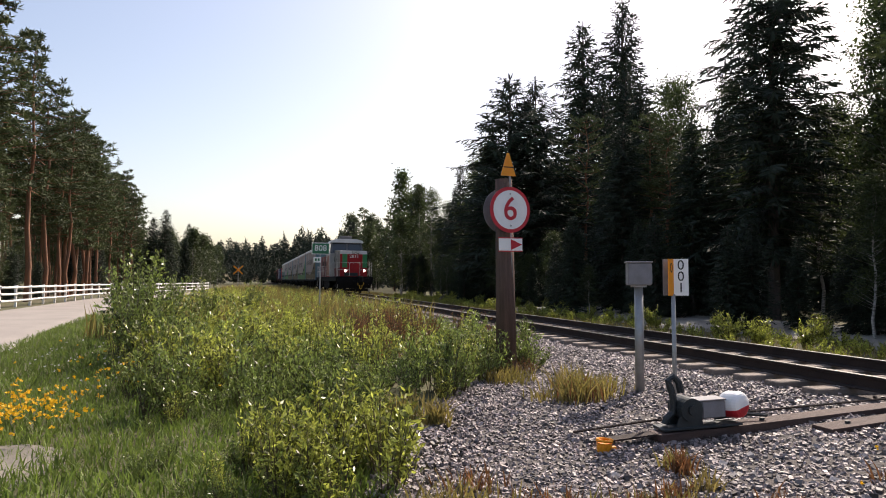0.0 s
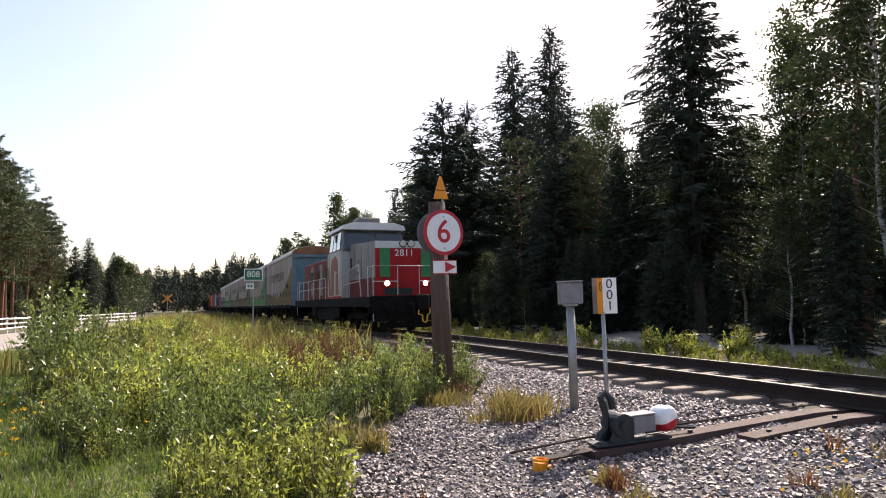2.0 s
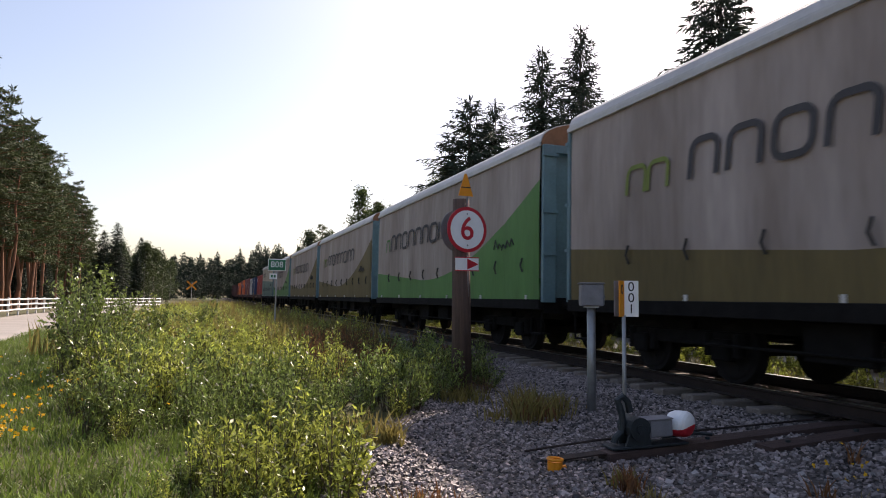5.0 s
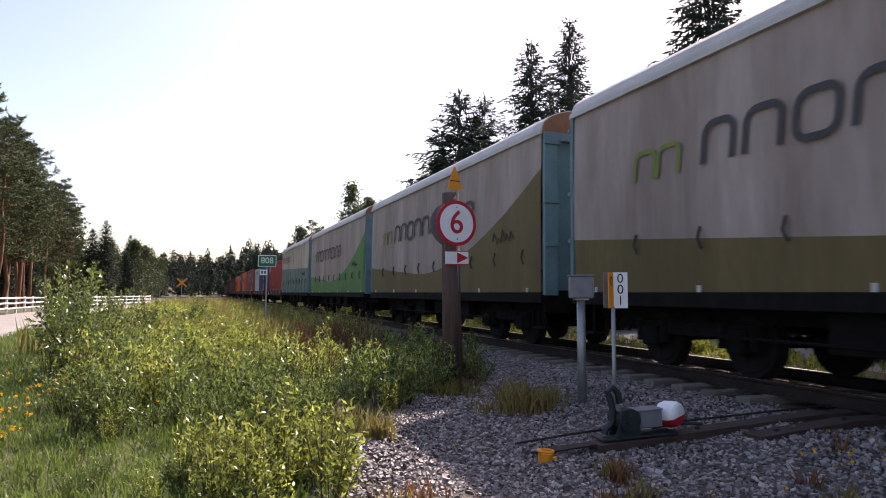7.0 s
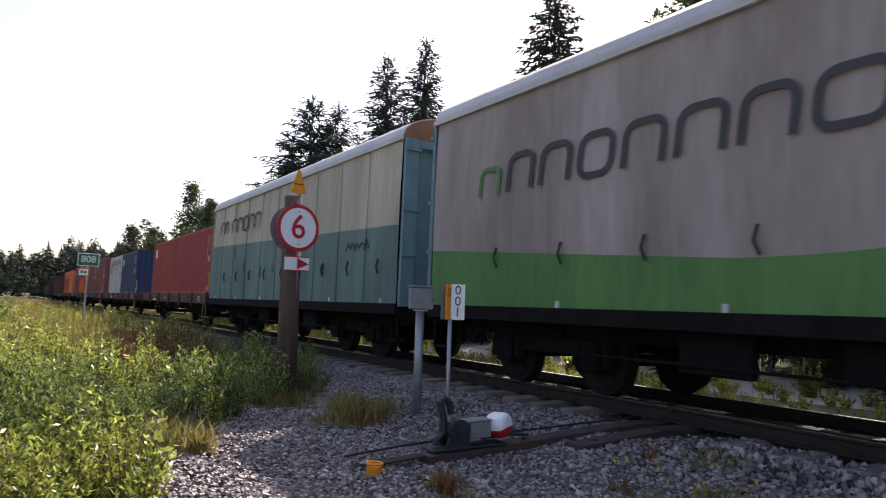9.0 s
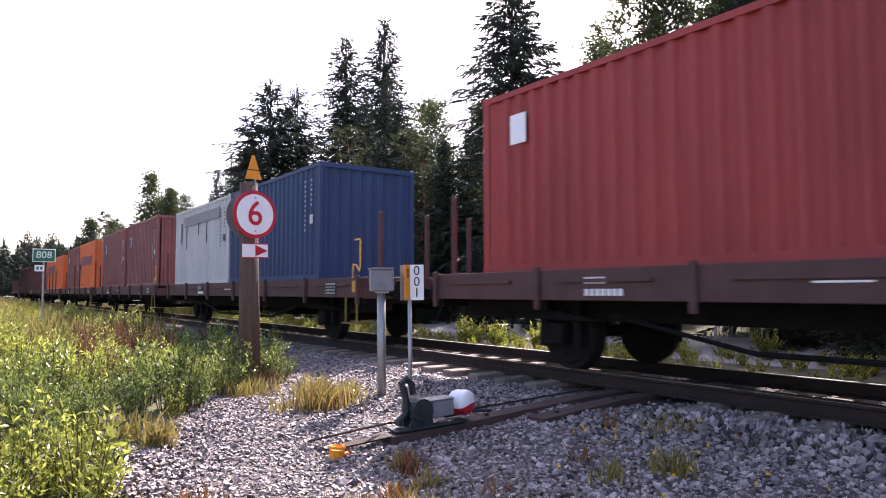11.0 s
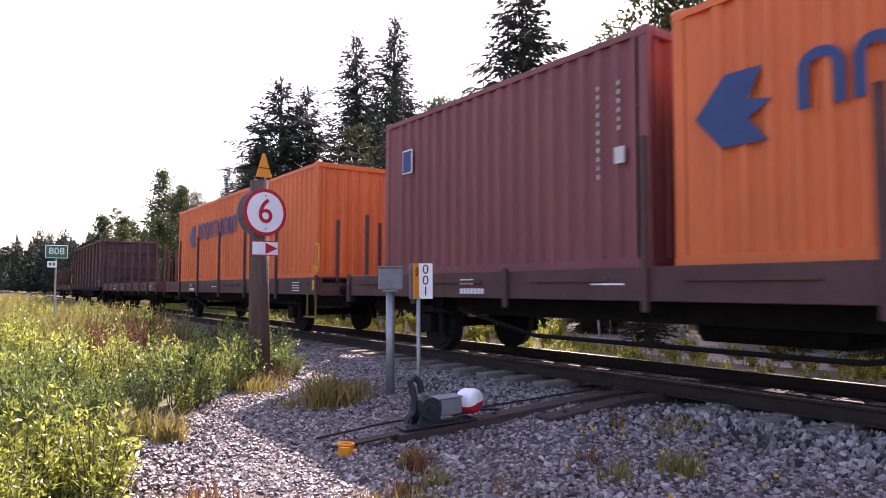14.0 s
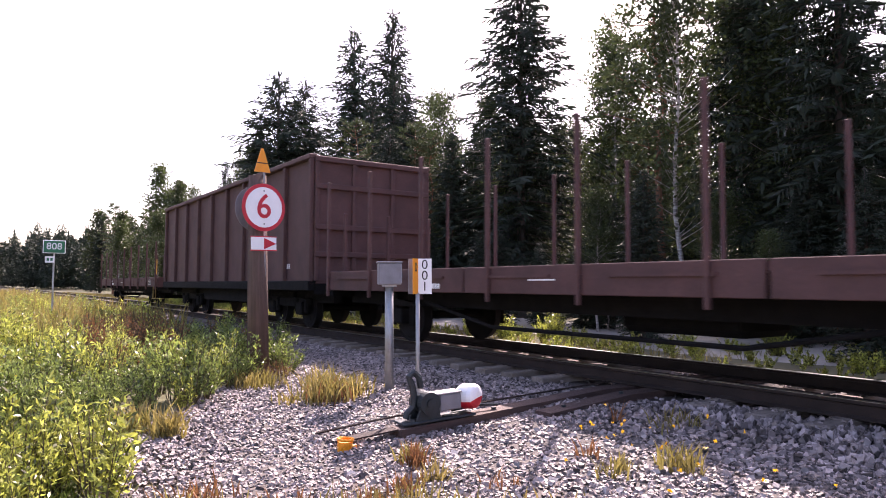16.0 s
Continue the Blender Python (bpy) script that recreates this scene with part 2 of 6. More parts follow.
def box(bm, x0, x1, y0, y1, z0, z1, bevel=0.0):
    vs = [bm.verts.new((x, y, z)) for z in (z0, z1) for x, y in ((x0, y0), (x1, y0), (x1, y1), (x0, y1))]
    fs = [bm.faces.new([vs[i] for i in f]) for f in ((3, 2, 1, 0), (4, 5, 6, 7), (0, 1, 5, 4), (1, 2, 6, 5), (2, 3, 7, 6), (3, 0, 4, 7))]
    if bevel:
        bmesh.ops.bevel(bm, geom=list({e for f in fs for e in f.edges}), offset=bevel, segments=1, affect="EDGES")
    return bm


def boxes(*rows, bevel=0.0):
    bm = bmesh.new()
    for r in rows:
        box(bm, *r, bevel=bevel)
    return bm


def cyl(bm, p0, p1, r0, r1=None, seg=10, caps=True):
    r1 = r0 if r1 is None else r1
    p0, p1 = Vector(p0), Vector(p1)
    d = (p1 - p0).normalized()
    a = d.orthogonal().normalized()
    b = d.cross(a)
    rings = []
    for p, r in ((p0, r0), (p1, r1)):
        rings.append([bm.verts.new(p + (a * math.cos(k * math.tau / seg) + b * math.sin(k * math.tau / seg)) * r) for k in range(seg)])
    for k in range(seg):
        bm.faces.new((rings[0][k], rings[0][(k + 1) % seg], rings[1][(k + 1) % seg], rings[1][k]))
    if caps:
        bm.faces.new(rings[0][::-1]), bm.faces.new(rings[1])
    return bm


def tube(bm, pts, r, seg=6):
    """One bent tube through the points."""
    pts = [Vector(p) for p in pts]
    rings, a = [], None
    for k, p in enumerate(pts):
        d = (pts[min(k + 1, len(pts) - 1)] - pts[max(k - 1, 0)])
        d = d.normalized() if d.length > 1e-6 else Vector((0, 0, 1))
        a = d.orthogonal().normalized() if a is None else a - d * a.dot(d)
        a = a.normalized() if a.length > 1e-4 else d.orthogonal().normalized()
        b = d.cross(a)
        rings.append([bm.verts.new(p + (a * math.cos(j * math.tau / seg) + b * math.sin(j * math.tau / seg)) * r) for j in range(seg)])
    for lo, hi in zip(rings, rings[1:]):
        for j in range(seg):
            bm.faces.new((lo[j], lo[(j + 1) % seg], hi[(j + 1) % seg], hi[j]))
    bm.faces.new(rings[0][::-1]), bm.faces.new(rings[-1])
    return bm


def prism(bm, outline, axis, a, b):
    """Extrude a closed outline of (u, v): axis 'x' puts (u, v) in y, z; 'y' in x, z; 'z' in x, y."""
    def at(u, v, w):
        return {"x": (w, u, v), "y": (u, w, v), "z": (u, v, w)}[axis]
    lo, hi = [bm.verts.new(at(u, v, a)) for u, v in outline], [bm.verts.new(at(u, v, b)) for u, v in outline]
    n = len(outline)
    bm.faces.new(lo), bm.faces.new(hi[::-1])
    for k in range(n):
        bm.faces.new((lo[k], hi[k], hi[(k + 1) % n], lo[(k + 1) % n]))
    return bm


def raw(name, verts, faces, material, parent=None, label=""):
    me = bpy.data.meshes.new(name)
    me.from_pydata([tuple(v) for v in verts], [], faces)
    return link(name, me, material, parent, label)


def thing(name, label, category, group="", m=None):
    ob = tagged(new(name), label, category, group)
    if m is not None:
        ob.matrix_basis = m
    return ob


def text(name, body, size, material, parent, m, align="CENTER", depth=0.002, bold=0.0):
    cu = bpy.data.curves.new(name, "FONT")
    cu.body, cu.size, cu.align_x, cu.align_y, cu.extrude = body, size, align, "CENTER", depth
    cu.offset = bold
    ob = bpy.data.objects.new("tmp", cu)
    scene.collection.objects.link(ob)
    bpy.context.view_layer.update()
    me = bpy.data.meshes.new_from_object(ob.evaluated_get(bpy.context.evaluated_depsgraph_get()))
    bpy.data.objects.remove(ob)
    me.materials.clear()
    me.transform(m)
    return link(name, me, material, parent)


def smoothstep(a, b, v):
    k = min(1, max(0, (v - a) / (b - a)))
    return k * k * (3 - 2 * k)


# ---- the setting ----
TRACK = 7.675          # middle of the track
LEFT_PROFILE = ((-400, -0.6), (-12, -0.55), (-4, -0.56), (0, -0.52), (2.2, -0.47), (3.5, -0.43), (4.7, -0.37), (5.7, -0.26), (6.3, -0.275), (9.1, -0.275), (9.7, -0.26), (11.2, -0.42), (14, -0.5), (20, -0.45), (400, -0.6))


def ground_z(x, y):
    for (a, za), (b, zb) in zip(LEFT_PROFILE, LEFT_PROFILE[1:]):
        if x <= b:
            return za + (zb - za) * (x - a) / (b - a) + 0.02 * noise.noise((x * 0.7, y * 0.7, 0))
    return -0.6


def ground():
    xs = [-2500, -900, -300, -120, -60, -40, -30, -24] + [v * 1.0 for v in range(-20, 24)] + [26, 30, 36, 44, 60, 120, 300, 900, 2500]
    ys = [-2500, -900, -300, -100, -50, -30, -20] + [v * 1.0 for v in range(-14, 60, 1)] + [v * 4.0 for v in range(15, 60)] + [300, 500, 900, 2500]
    verts = [(x, y, ground_z(x, y) - 0.03) for y in ys for x in xs]
    w = len(xs)
    faces = [(j * w + i, j * w + i + 1, (j + 1) * w + i + 1, (j + 1) * w + i) for j in range(len(ys) - 1) for i in range(w - 1)]
    tagged(raw("ground", verts, faces, M_SOIL), "grassy dark soil with moss and sand", "ground", kind="structure")


def strip(name, xs, ys, edge, material, label, lift, category):
    """A sheet over the ground between the lines edge(y) = (x0, x1)."""
    verts = []
    for y in ys:
        a, b = edge(y)
        for k in range(xs + 1):
            x = a + (b - a) * k / xs
            fall = 0.06 if k in (0, xs) else 0
            verts.append((x, y, ground_z(x, y) + lift - fall))
    w = xs + 1
    faces = [(j * w + i, j * w + i + 1, (j + 1) * w + i + 1, (j + 1) * w + i) for j in range(len(ys) - 1) for i in range(xs)]
    return tagged(raw(name, verts, faces, material), label, category, kind="structure")


def gravel_left(y):
    """Left limit of the bare ballast."""
    for (a, xa), (b, xb) in zip(GRAVEL_EDGE, GRAVEL_EDGE[1:]):
        if y <= b:
            return xa + (xb - xa) * (y - a) / (b - a)
    return 5.4


GRAVEL_EDGE = ((-20, 0.5), (3, 0.55), (4.9, 1.0), (5.9, 1.25), (7.3, 1.7), (8.3, 2.35), (10, 3.6), (13, 5.0), (18, 5.4), (400, 5.4))
ROAD = ((-30, -7.0), (0, -7.2), (18, -7.9), (37, -9.6), (57, -10.2), (75, -9.2), (92, -4.8), (108, 2.0), (118, 7.7))


def road_x(y):
    for (a, xa), (b, xb) in zip(ROAD, ROAD[1:]):
        if y <= b:
            return xa + (xb - xa) * (y - a) / (b - a)
    return 7.7 + (y - 118) * 0.8


ground()
strip("ballast_bed", 14, [v * 1.0 for v in range(-40, 40)] + [v * 10.0 for v in range(4, 41)], lambda y: (gravel_left(y), 10.6), M_BED, "grey crushed stone track bed", 0.01, "track bed")
strip("road", 8, [v * 1.5 for v in range(-20, 79)], lambda y: (road_x(y) - 2.3, road_x(y) + 2.3 + 0.15 * math.sin(y * 0.45)), M_ROAD, "pale dry gravel road", 0.05, "road")
strip("gravel_path", 6, [v * 0.35 for v in range(11, 22)], lambda y: (-3.6, -1.85 + 0.18 * math.sin(y * 3)), M_VERGE, "pale gravel verge beside the road", 0.03, "path")
strip("sandy_yard", 8, [v * 2.0 for v in range(-20, 20)], lambda y: (14.3 + 0.8 * math.sin(y * 0.5), 21), M_SAND, "pale sunlit sandy ground under the trees", 0.04, "yard")


def rails():
    prof = ((-0.075, -0.172), (0.075, -0.172), (0.075, -0.16), (0.012, -0.14), (0.010, -0.045), (0.036, -0.034), (0.036, -0.006), (-0.036, -0.006), (-0.036, -0.034), (-0.010, -0.045), (-0.012, -0.14), (-0.075, -0.16))
    for k, side in enumerate((-0.795, 0.795)):
        rail = thing("rail", "rusty steel running rail with a worn bright head", "rail", "rails of the track")
        rail.location = (TRACK + side, 0, 0)
        part("rail_web", prism(bmesh.new(), prof, "y", -60, 400), M_RAIL, rail)
        part("rail_head", boxes((-0.034, 0.034, -60, 400, -0.0055, 0.0)), M_RAILTOP, rail, "bright worn running surface")
    rail = thing("stock_rail", "dark switch blade lying beside the running rail", "rail", "rails of the track")
    rail.location = (TRACK - 0.795, 0, 0)
    bm = bmesh.new()
    prism(bm, [(u + 0.13, v - 0.002) for u, v in prof], "y", -40, 5.6)
    part("rail_web", bm, M_RAIL, rail)


rails()


# ---- the train: y runs backwards from each vehicle's front, x from the middle of the track ----
SPEED = 15.3
MOVING, WHEELS = [], []


def lead(t):
    """Where the locomotive's hood front stands at t seconds."""
    return 9.42 - SPEED * (t - 3.0)


def wheelset_mesh(r):
    bm = bmesh.new()
    cyl(bm, (-0.95, 0, 0), (0.95, 0, 0), 0.08, seg=10)
    for s in (-1, 1):
        cyl(bm, (s * 0.745, 0, 0), (s * 0.88, 0, 0), r, r * 0.985, seg=28)
        cyl(bm, (s * 0.72, 0, 0), (s * 0.745, 0, 0), r + 0.03, r + 0.03, seg=28)
        cyl(bm, (s * 0.88, 0, 0), (s * 0.90, 0, 0), r * 0.86, r * 0.80, seg=28)
        cyl(bm, (s * 0.90, 0, 0), (s * 0.97, 0, 0), r * 0.3, r * 0.25, seg=14)
        for k in range(4):
            a = k * math.tau / 4
            cyl(bm, (s * 0.895, r * 0.55 * math.cos(a), r * 0.55 * math.sin(a)), (s * 0.912, r * 0.55 * math.cos(a), r * 0.55 * math.sin(a)), 0.07, seg=8)
    bmesh.ops.recalc_face_normals(bm, faces=bm.faces)
    me = bpy.data.meshes.new("wheelset")
    bm.to_mesh(me)
    bm.free()
    me.materials.append(M_WHEEL)
    return me


WHEEL_MESH = {}


def wheelset(parent, y, r=0.46):
    if r not in WHEEL_MESH:
        WHEEL_MESH[r] = wheelset_mesh(r)
    ob = new("wheelset", WHEEL_MESH[r])
    ob.parent = parent
    ob.location = (0, y, r)
    WHEELS.append((ob, y, r))
    return ob


def bogie(parent, y, base=1.8, r=0.46, axles=2):
    bm = bmesh.new()
    half = base / 2 * (axles - 1)
    for s in (-1, 1):
        box(bm, s * 1.0 - 0.06, s * 1.0 + 0.06, y - half - 0.35, y + half + 0.35, 0.5, 0.72, 0.02)
        for k in range(axles):
            ya = y - half + k * base
            box(bm, s * 1.06 - 0.1, s * 1.06 + 0.1, ya - 0.17, ya + 0.17, 0.32, 0.62, 0.03)
            for d in (-0.28, 0.28):
                cyl(bm, (s * 1.06, ya + d, 0.38), (s * 1.06, ya + d, 0.7), 0.075, seg=8)
    box(bm, -1.0, 1.0, y - 0.2, y + 0.2, 0.55, 0.85, 0.02)
    part("bogie_frame", bm, M_UNDER, parent, "sooty black bogie frame")
    for k in range(axles):
        wheelset(parent, y - half + k * base, r)


def axle_gear(parent, y, r=0.48):
    """A single axle's guards, leaf springs and boxes."""
    wheelset(parent, y, r)
    for s in (-1, 1):
        for d in (-0.3, 0.3):
            part("axle_guard", boxes((s * 1.03 - 0.02, s * 1.03 + 0.02, y + d - 0.07, y + d + 0.07, 0.3, 0.95)), M_UNDER, parent)
        part("axle_box", boxes((s * 1.06 - 0.1, s * 1.06 + 0.1, y - 0.15, y + 0.15, 0.34, 0.62), bevel=0.02), M_UNDER, parent)
        bm = bmesh.new()
        for k in range(5):
            box(bm, s * 1.08 - 0.05, s * 1.08 + 0.05, y - 0.75 + k * 0.14, y + 0.75 - k * 0.14, 0.66 + k * 0.022, 0.683 + k * 0.022)
        part("leaf_spring", bm, M_UNDER, parent, "sooty leaf spring")


def buffers(parent, y0, y1, z=1.04):
    for y, d in ((y0, -1), (y1, 1)):
        for s in (-1, 1):
            bm = bmesh.new()
            cyl(bm, (s * 0.9, y, z), (s * 0.9, y + d * 0.42, z), 0.10, seg=12)
            cyl(bm, (s * 0.9, y + d * 0.36, z), (s * 0.9, y + d * 0.54, z), 0.07, seg=12)
            cyl(bm, (s * 0.9, y + d * 0.54, z), (s * 0.9, y + d * 0.57, z), 0.23, 0.22, seg=18)
            part("buffer", bm, M_UNDER, parent, "round black buffer")
        bm = bmesh.new()
        box(bm, -0.09, 0.09, min(y, y + d * 0.35), max(y, y + d * 0.35), z - 0.12, z + 0.06, 0.02)
        part("drawhook", bm, M_UNDER, parent, "sooty drawhook")
        bm = tube(bmesh.new(), [(0.02, y + d * 0.33, z - 0.05), (0.03, y + d * 0.45, z - 0.3), (0, y + d * 0.3, z - 0.55)], 0.035)
        part("coupling", bm, M_UNDER, parent, "sooty screw coupling")
        bm = tube(bmesh.new(), [(0.4, y, z - 0.1), (0.42, y + d * 0.25, z - 0.45), (0.35, y + d * 0.2, z - 0.65)], 0.025)
        part("brake_hose", bm, M_UNDER, parent, "black rubber brake hose")


def vehicle(name, s, label, category, group=""):
    ob = thing(name, label, category, group)
    ob.location = (TRACK, lead(0) + s, 0)
    MOVING.append((ob, s))
    return ob


def plain_marks(name, parent, x, y_left, z, height, widths, material, slant=0.12, gap=0.28, stroke=0.17):
    """A row of plain rounded arches and rings in place of a trade mark on the side at x; runs towards the front (-y)."""
    y = y_left
    d = 0.004
    for k, wide in enumerate(widths):
        w, t = wide * height, stroke * height
        r = min(0.32 * height, w * 0.45)
        ring = k % 4 == 2
        line = [(0, 0 if not ring else r)]
        for cx, cz, a0 in ((r, height - r, 180), (w - r, height - r, 90)) + (((w - r, r, 0), (r, r, -90)) if ring else ()):
            line += [(cx + r * math.cos(radians(a0 - 18 * j)), cz + r * math.sin(radians(a0 - 18 * j))) for j in range(6)]
        line.append((w, 0) if not ring else (0, r))
        line = line if w > 0.3 * height else [(0, 0), (0, height)]
        bm = bmesh.new()
        rows = []
        for j, (u, v) in enumerate(line):
            p, q = line[max(0, j - 1)], line[min(len(line) - 1, j + 1)]
            n = Vector((-(q[1] - p[1]), q[0] - p[0])).normalized() * t / 2
            rows.append([bm.verts.new((x - dx, y - (a + b * slant), z + b)) for a, b in ((u + n.x, v + n.y), (u - n.x, v - n.y)) for dx in (0, d)])
        for a, b in zip(rows, rows[1:]):
            for f in ((0, 1, 1, 0), (1, 3, 3, 1), (3, 2, 2, 3), (2, 0, 0, 2)):
                bm.faces.new((a[f[0]], a[f[1]], b[f[2]], b[f[3]]))
        part(name, bm, material, parent)
        y -= w + gap * height


def stretched(values, a, b):
    return [a + (b - a) * v for v in values]


def tarp_wagon(s, wave, label):
    """Long two-axle sliding-wall wagon with printed tarpaulin sides; body 13.9 m."""
    ln, half, sill, eave, top = 13.9, 1.48, 1.12, 4.28, 4.84
    w = vehicle("covered_wagon", s, label, "freight wagon", "covered wagons of the train")
    cream = wave == "cargo"
    def limit(y):
        if cream:
            return 2.62 + 0.024 * y
        return 1.68 + 1.92 * (1 - min(1, y / 7.5)) ** 1.9 + 0.38 * max(0, (y - 8) / 5.9)
    # side walls slightly bulging between the ribs; the print's edge is a seam
    print_mat = {"cargo": M_TARPTEAL, "green": M_TARPGREEN, "olive": M_TARPOLIVE}[wave]
    for side in (-1, 1):
        for name, material in (("side_wall", M_TARPCREAM if cream else M_TARP), ("printed_wall", print_mat)):
            bm = bmesh.new()
            ny, nz = 64, 5
            grid = []
            for j in range(nz + 1):
                row = []
                for i in range(ny + 1):
                    y = 0.06 + (ln - 0.12) * i / ny
                    lo, hi = (limit(y), eave) if name == "side_wall" else (sill, limit(y))
                    z = lo + (hi - lo) * j / nz
                    bulge = 0.02 * math.sin((z - sill) / (eave - sill) * math.pi) + 0.012 * noise.noise((y * 1.1, z * 0.8, s)) - 0.012 * (i % 8 == 0)
                    row.append(bm.verts.new((side * (half + bulge), y, z)))
                grid.append(row)
            for j in range(nz):
                for i in range(ny):
                    bm.faces.new((grid[j][i], grid[j][i + 1], grid[j + 1][i + 1], grid[j + 1][i]))
            part(name, bm, material, w, "" if name == "side_wall" else "printed lower part of the tarpaulin", True)
    bm = boxes((-half + 0.04, half - 0.04, 0.05, ln - 0.05, sill - 0.02, sill + 0.05))
    part("floor", bm, M_UNDER, w)
    # arched roof
    bm = bmesh.new()
    pts = [(-half - 0.03, eave)] + [((half + 0.02) * math.sin(a), eave + 0.06 + (top - eave - 0.06) * math.cos(a) ** 0.8 if abs(a) < math.pi / 2 else eave) for a in stretched([k / 14 for k in range(15)], -1.52, 1.52)] + [(half + 0.03, eave)]
    prism(bm, pts, "y", 0.0, ln)
    part("roof", bm, M_ROOF, w, "pale weathered arched roof")
    for y in (-0.03, ln - 0.03):
        bm = bmesh.new()
        prism(bm, [(u * 0.99, v - 0.02) for u, v in pts], "y", y, y + 0.06)
        part("roof_arch", bm, M_RUSTROOF, w, "rusty arched roof end")
    for side in (-1, 1):
        part("gutter", boxes((side * (half + 0.03) - 0.03, side * (half + 0.03) + 0.03, 0, ln, eave - 0.03, eave + 0.05)), M_ROOF, w)
        part("side_sill", boxes((side * (half - 0.02) - 0.06, side * (half - 0.02) + 0.06, 0, ln, sill - 0.20, sill + 0.01), bevel=0.01), M_UNDER, w)
    # ends with corner posts, door leaf and locking bars
    for y, d in ((0.0, -1), (ln, 1)):
        part("end_wall", boxes((-half + 0.28, half - 0.28, min(y - d * 0.12, y - d * 0.06), max(y - d * 0.12, y - d * 0.06), sill, eave)), M_TEALEND, w, "blue-grey recessed end wall")
        for side in (-1, 1):
            bm = boxes((side * (half - 0.15) - 0.15, side * (half - 0.15) + 0.15, min(y, y + d * 0.10), max(y, y + d * 0.10), sill - 0.05, eave), bevel=0.015)
            for z in (sill + 0.9, sill + 1.75, eave - 0.25):
                box(bm, side * (half - 0.15) - 0.17, side * (half - 0.15) + 0.17, min(y + d * 0.05, y + d * 0.14), max(y + d * 0.05, y + d * 0.14), z, z + 0.06)
            part("corner_post", bm, M_TEALEND, w, "blue-grey steel corner post")
        bm = bmesh.new()
        for x in (-0.5, 0.5):
            cyl(bm, (x, y + d * 0.02, sill + 0.1), (x, y + d * 0.02, eave - 0.1), 0.03, seg=6)
        part("locking_bar", bm, M_TEALEND, w)
        part("header_beam", boxes((-half + 0.3, half - 0.3, min(y, y + d * 0.08), max(y, y + d * 0.08), eave - 0.16, eave)), M_TEALEND, w)
    part("underframe", boxes((-0.9, -0.75, 0.1, ln - 0.1, 0.72, 1.1), (0.75, 0.9, 0.1, ln - 0.1, 0.72, 1.1), (-1.4, 1.4, 0.0, 0.16, 0.85, 1.14), (-1.4, 1.4, ln - 0.16, ln, 0.85, 1.14), (-0.4, 0.4, 5.2, 7.4, 0.45, 1.0)), M_UNDER, w, "sooty steel underframe")
    for k in range(3):
        part("brake_gear", boxes((-1.25, -1.1, 4.4 + k * 1.8, 5.3 + k * 1.8, 0.45 + 0.1 * (k % 2), 0.92), bevel=0.02), M_UNDER, w)
    bm = bmesh.new()
    tube(bm, [(-1.28, 2.9, 0.55), (-1.28, ln - 2.9, 0.55)], 0.02)
    part("brake_rod", bm, M_UNDER, w)
    for y in (2.6, ln - 2.6):
        bogie(w, y, 1.8, 0.46)
    buffers(w, 0.0, ln)
    # strap hooks and handles along the side
    for k in range(9):
        y = 0.74 + k * 1.4
        bm = bmesh.new()
        tube(bm, [(-half - 0.05, y, sill + 0.58), (-half - 0.075, y + 0.05, sill + 0.72), (-half - 0.05, y + 0.02, sill + 0.88)], 0.02)
        part("strap_hook", bm, M_BLACK, w)
    for k in range(6):
        part("tarp_strap", boxes((-half - 0.03, -half - 0.005, 0.6 + k * 2.5, 0.66 + k * 2.5, sill - 0.06, sill + 0.10)), M_RAILING, w)
    for y0 in (0.1, ln - 0.55):
        bm = bmesh.new()
        box(bm, -1.42, -1.2, y0, y0 + 0.45, 0.42, 0.45)
        tube(bm, [(-1.4, y0, 0.43), (-1.4, y0, 1.0)], 0.02)
        tube(bm, [(-1.4, y0 + 0.45, 0.43), (-1.4, y0 + 0.45, 1.0)], 0.02)
        part("step", bm, M_UNDER, w)
    x = -half - 0.05
    if cream:
        plain_marks("plain_mark", w, x, 12.75, 3.3, 0.40, [1.0, 1.0], M_PRINT, gap=0.2)
        plain_marks("plain_mark", w, x, 11.4, 3.28, 0.42, [1.15, 1.15, 1.15, 1.15, 1.15], M_PRINT, gap=0.3)
    else:
        plain_marks("plain_mark", w, x, 12.0 if wave == "olive" else 12.45, 2.80, 0.42, [1.1, 1.1] if wave == "olive" else [1.1], M_PRINTGREEN if wave == "olive" else M_TARPGREEN, gap=0.2)
        plain_marks("plain_mark", w, x, 10.5 if wave == "olive" else 11.75, 2.82, 0.52, [1.0, 1.05, 1.05, 1.1, 1.1, 1.05, 1.2, 0.16, 1.05, 1.0], M_PRINT, gap=0.40, stroke=0.17)
    for k in range(1, 10 if cream else 1):
        y = k * ln / 10
        part("wall_seam", boxes((-half - 0.036, -half - 0.0, y, y + 0.018, sill + 0.02, limit(y) - 0.01)), M_TARPTEAL, w)
        part("wall_seam", boxes((-half - 0.036, -half - 0.0, y, y + 0.018, limit(y) + 0.01, eave - 0.05)), M_TARPCREAM, w)
    if cream:
        for k, (y, z) in enumerate(((9.9, 2.0), (8.2, 1.75), (7.1, 1.9), (5.0, 1.8), (3.6, 1.75), (10.9, 2.45))):
            part("patch", boxes((-half - 0.04, -half - 0.0, y, y + 0.05 + 0.03 * (k % 3), z, z + 0.26 + 0.1 * (k % 2)), bevel=0.01), M_LOCODARK, w, "dark repair patch")
    # scrawls and stencilled data
    rng = random.Random(int(s * 10))
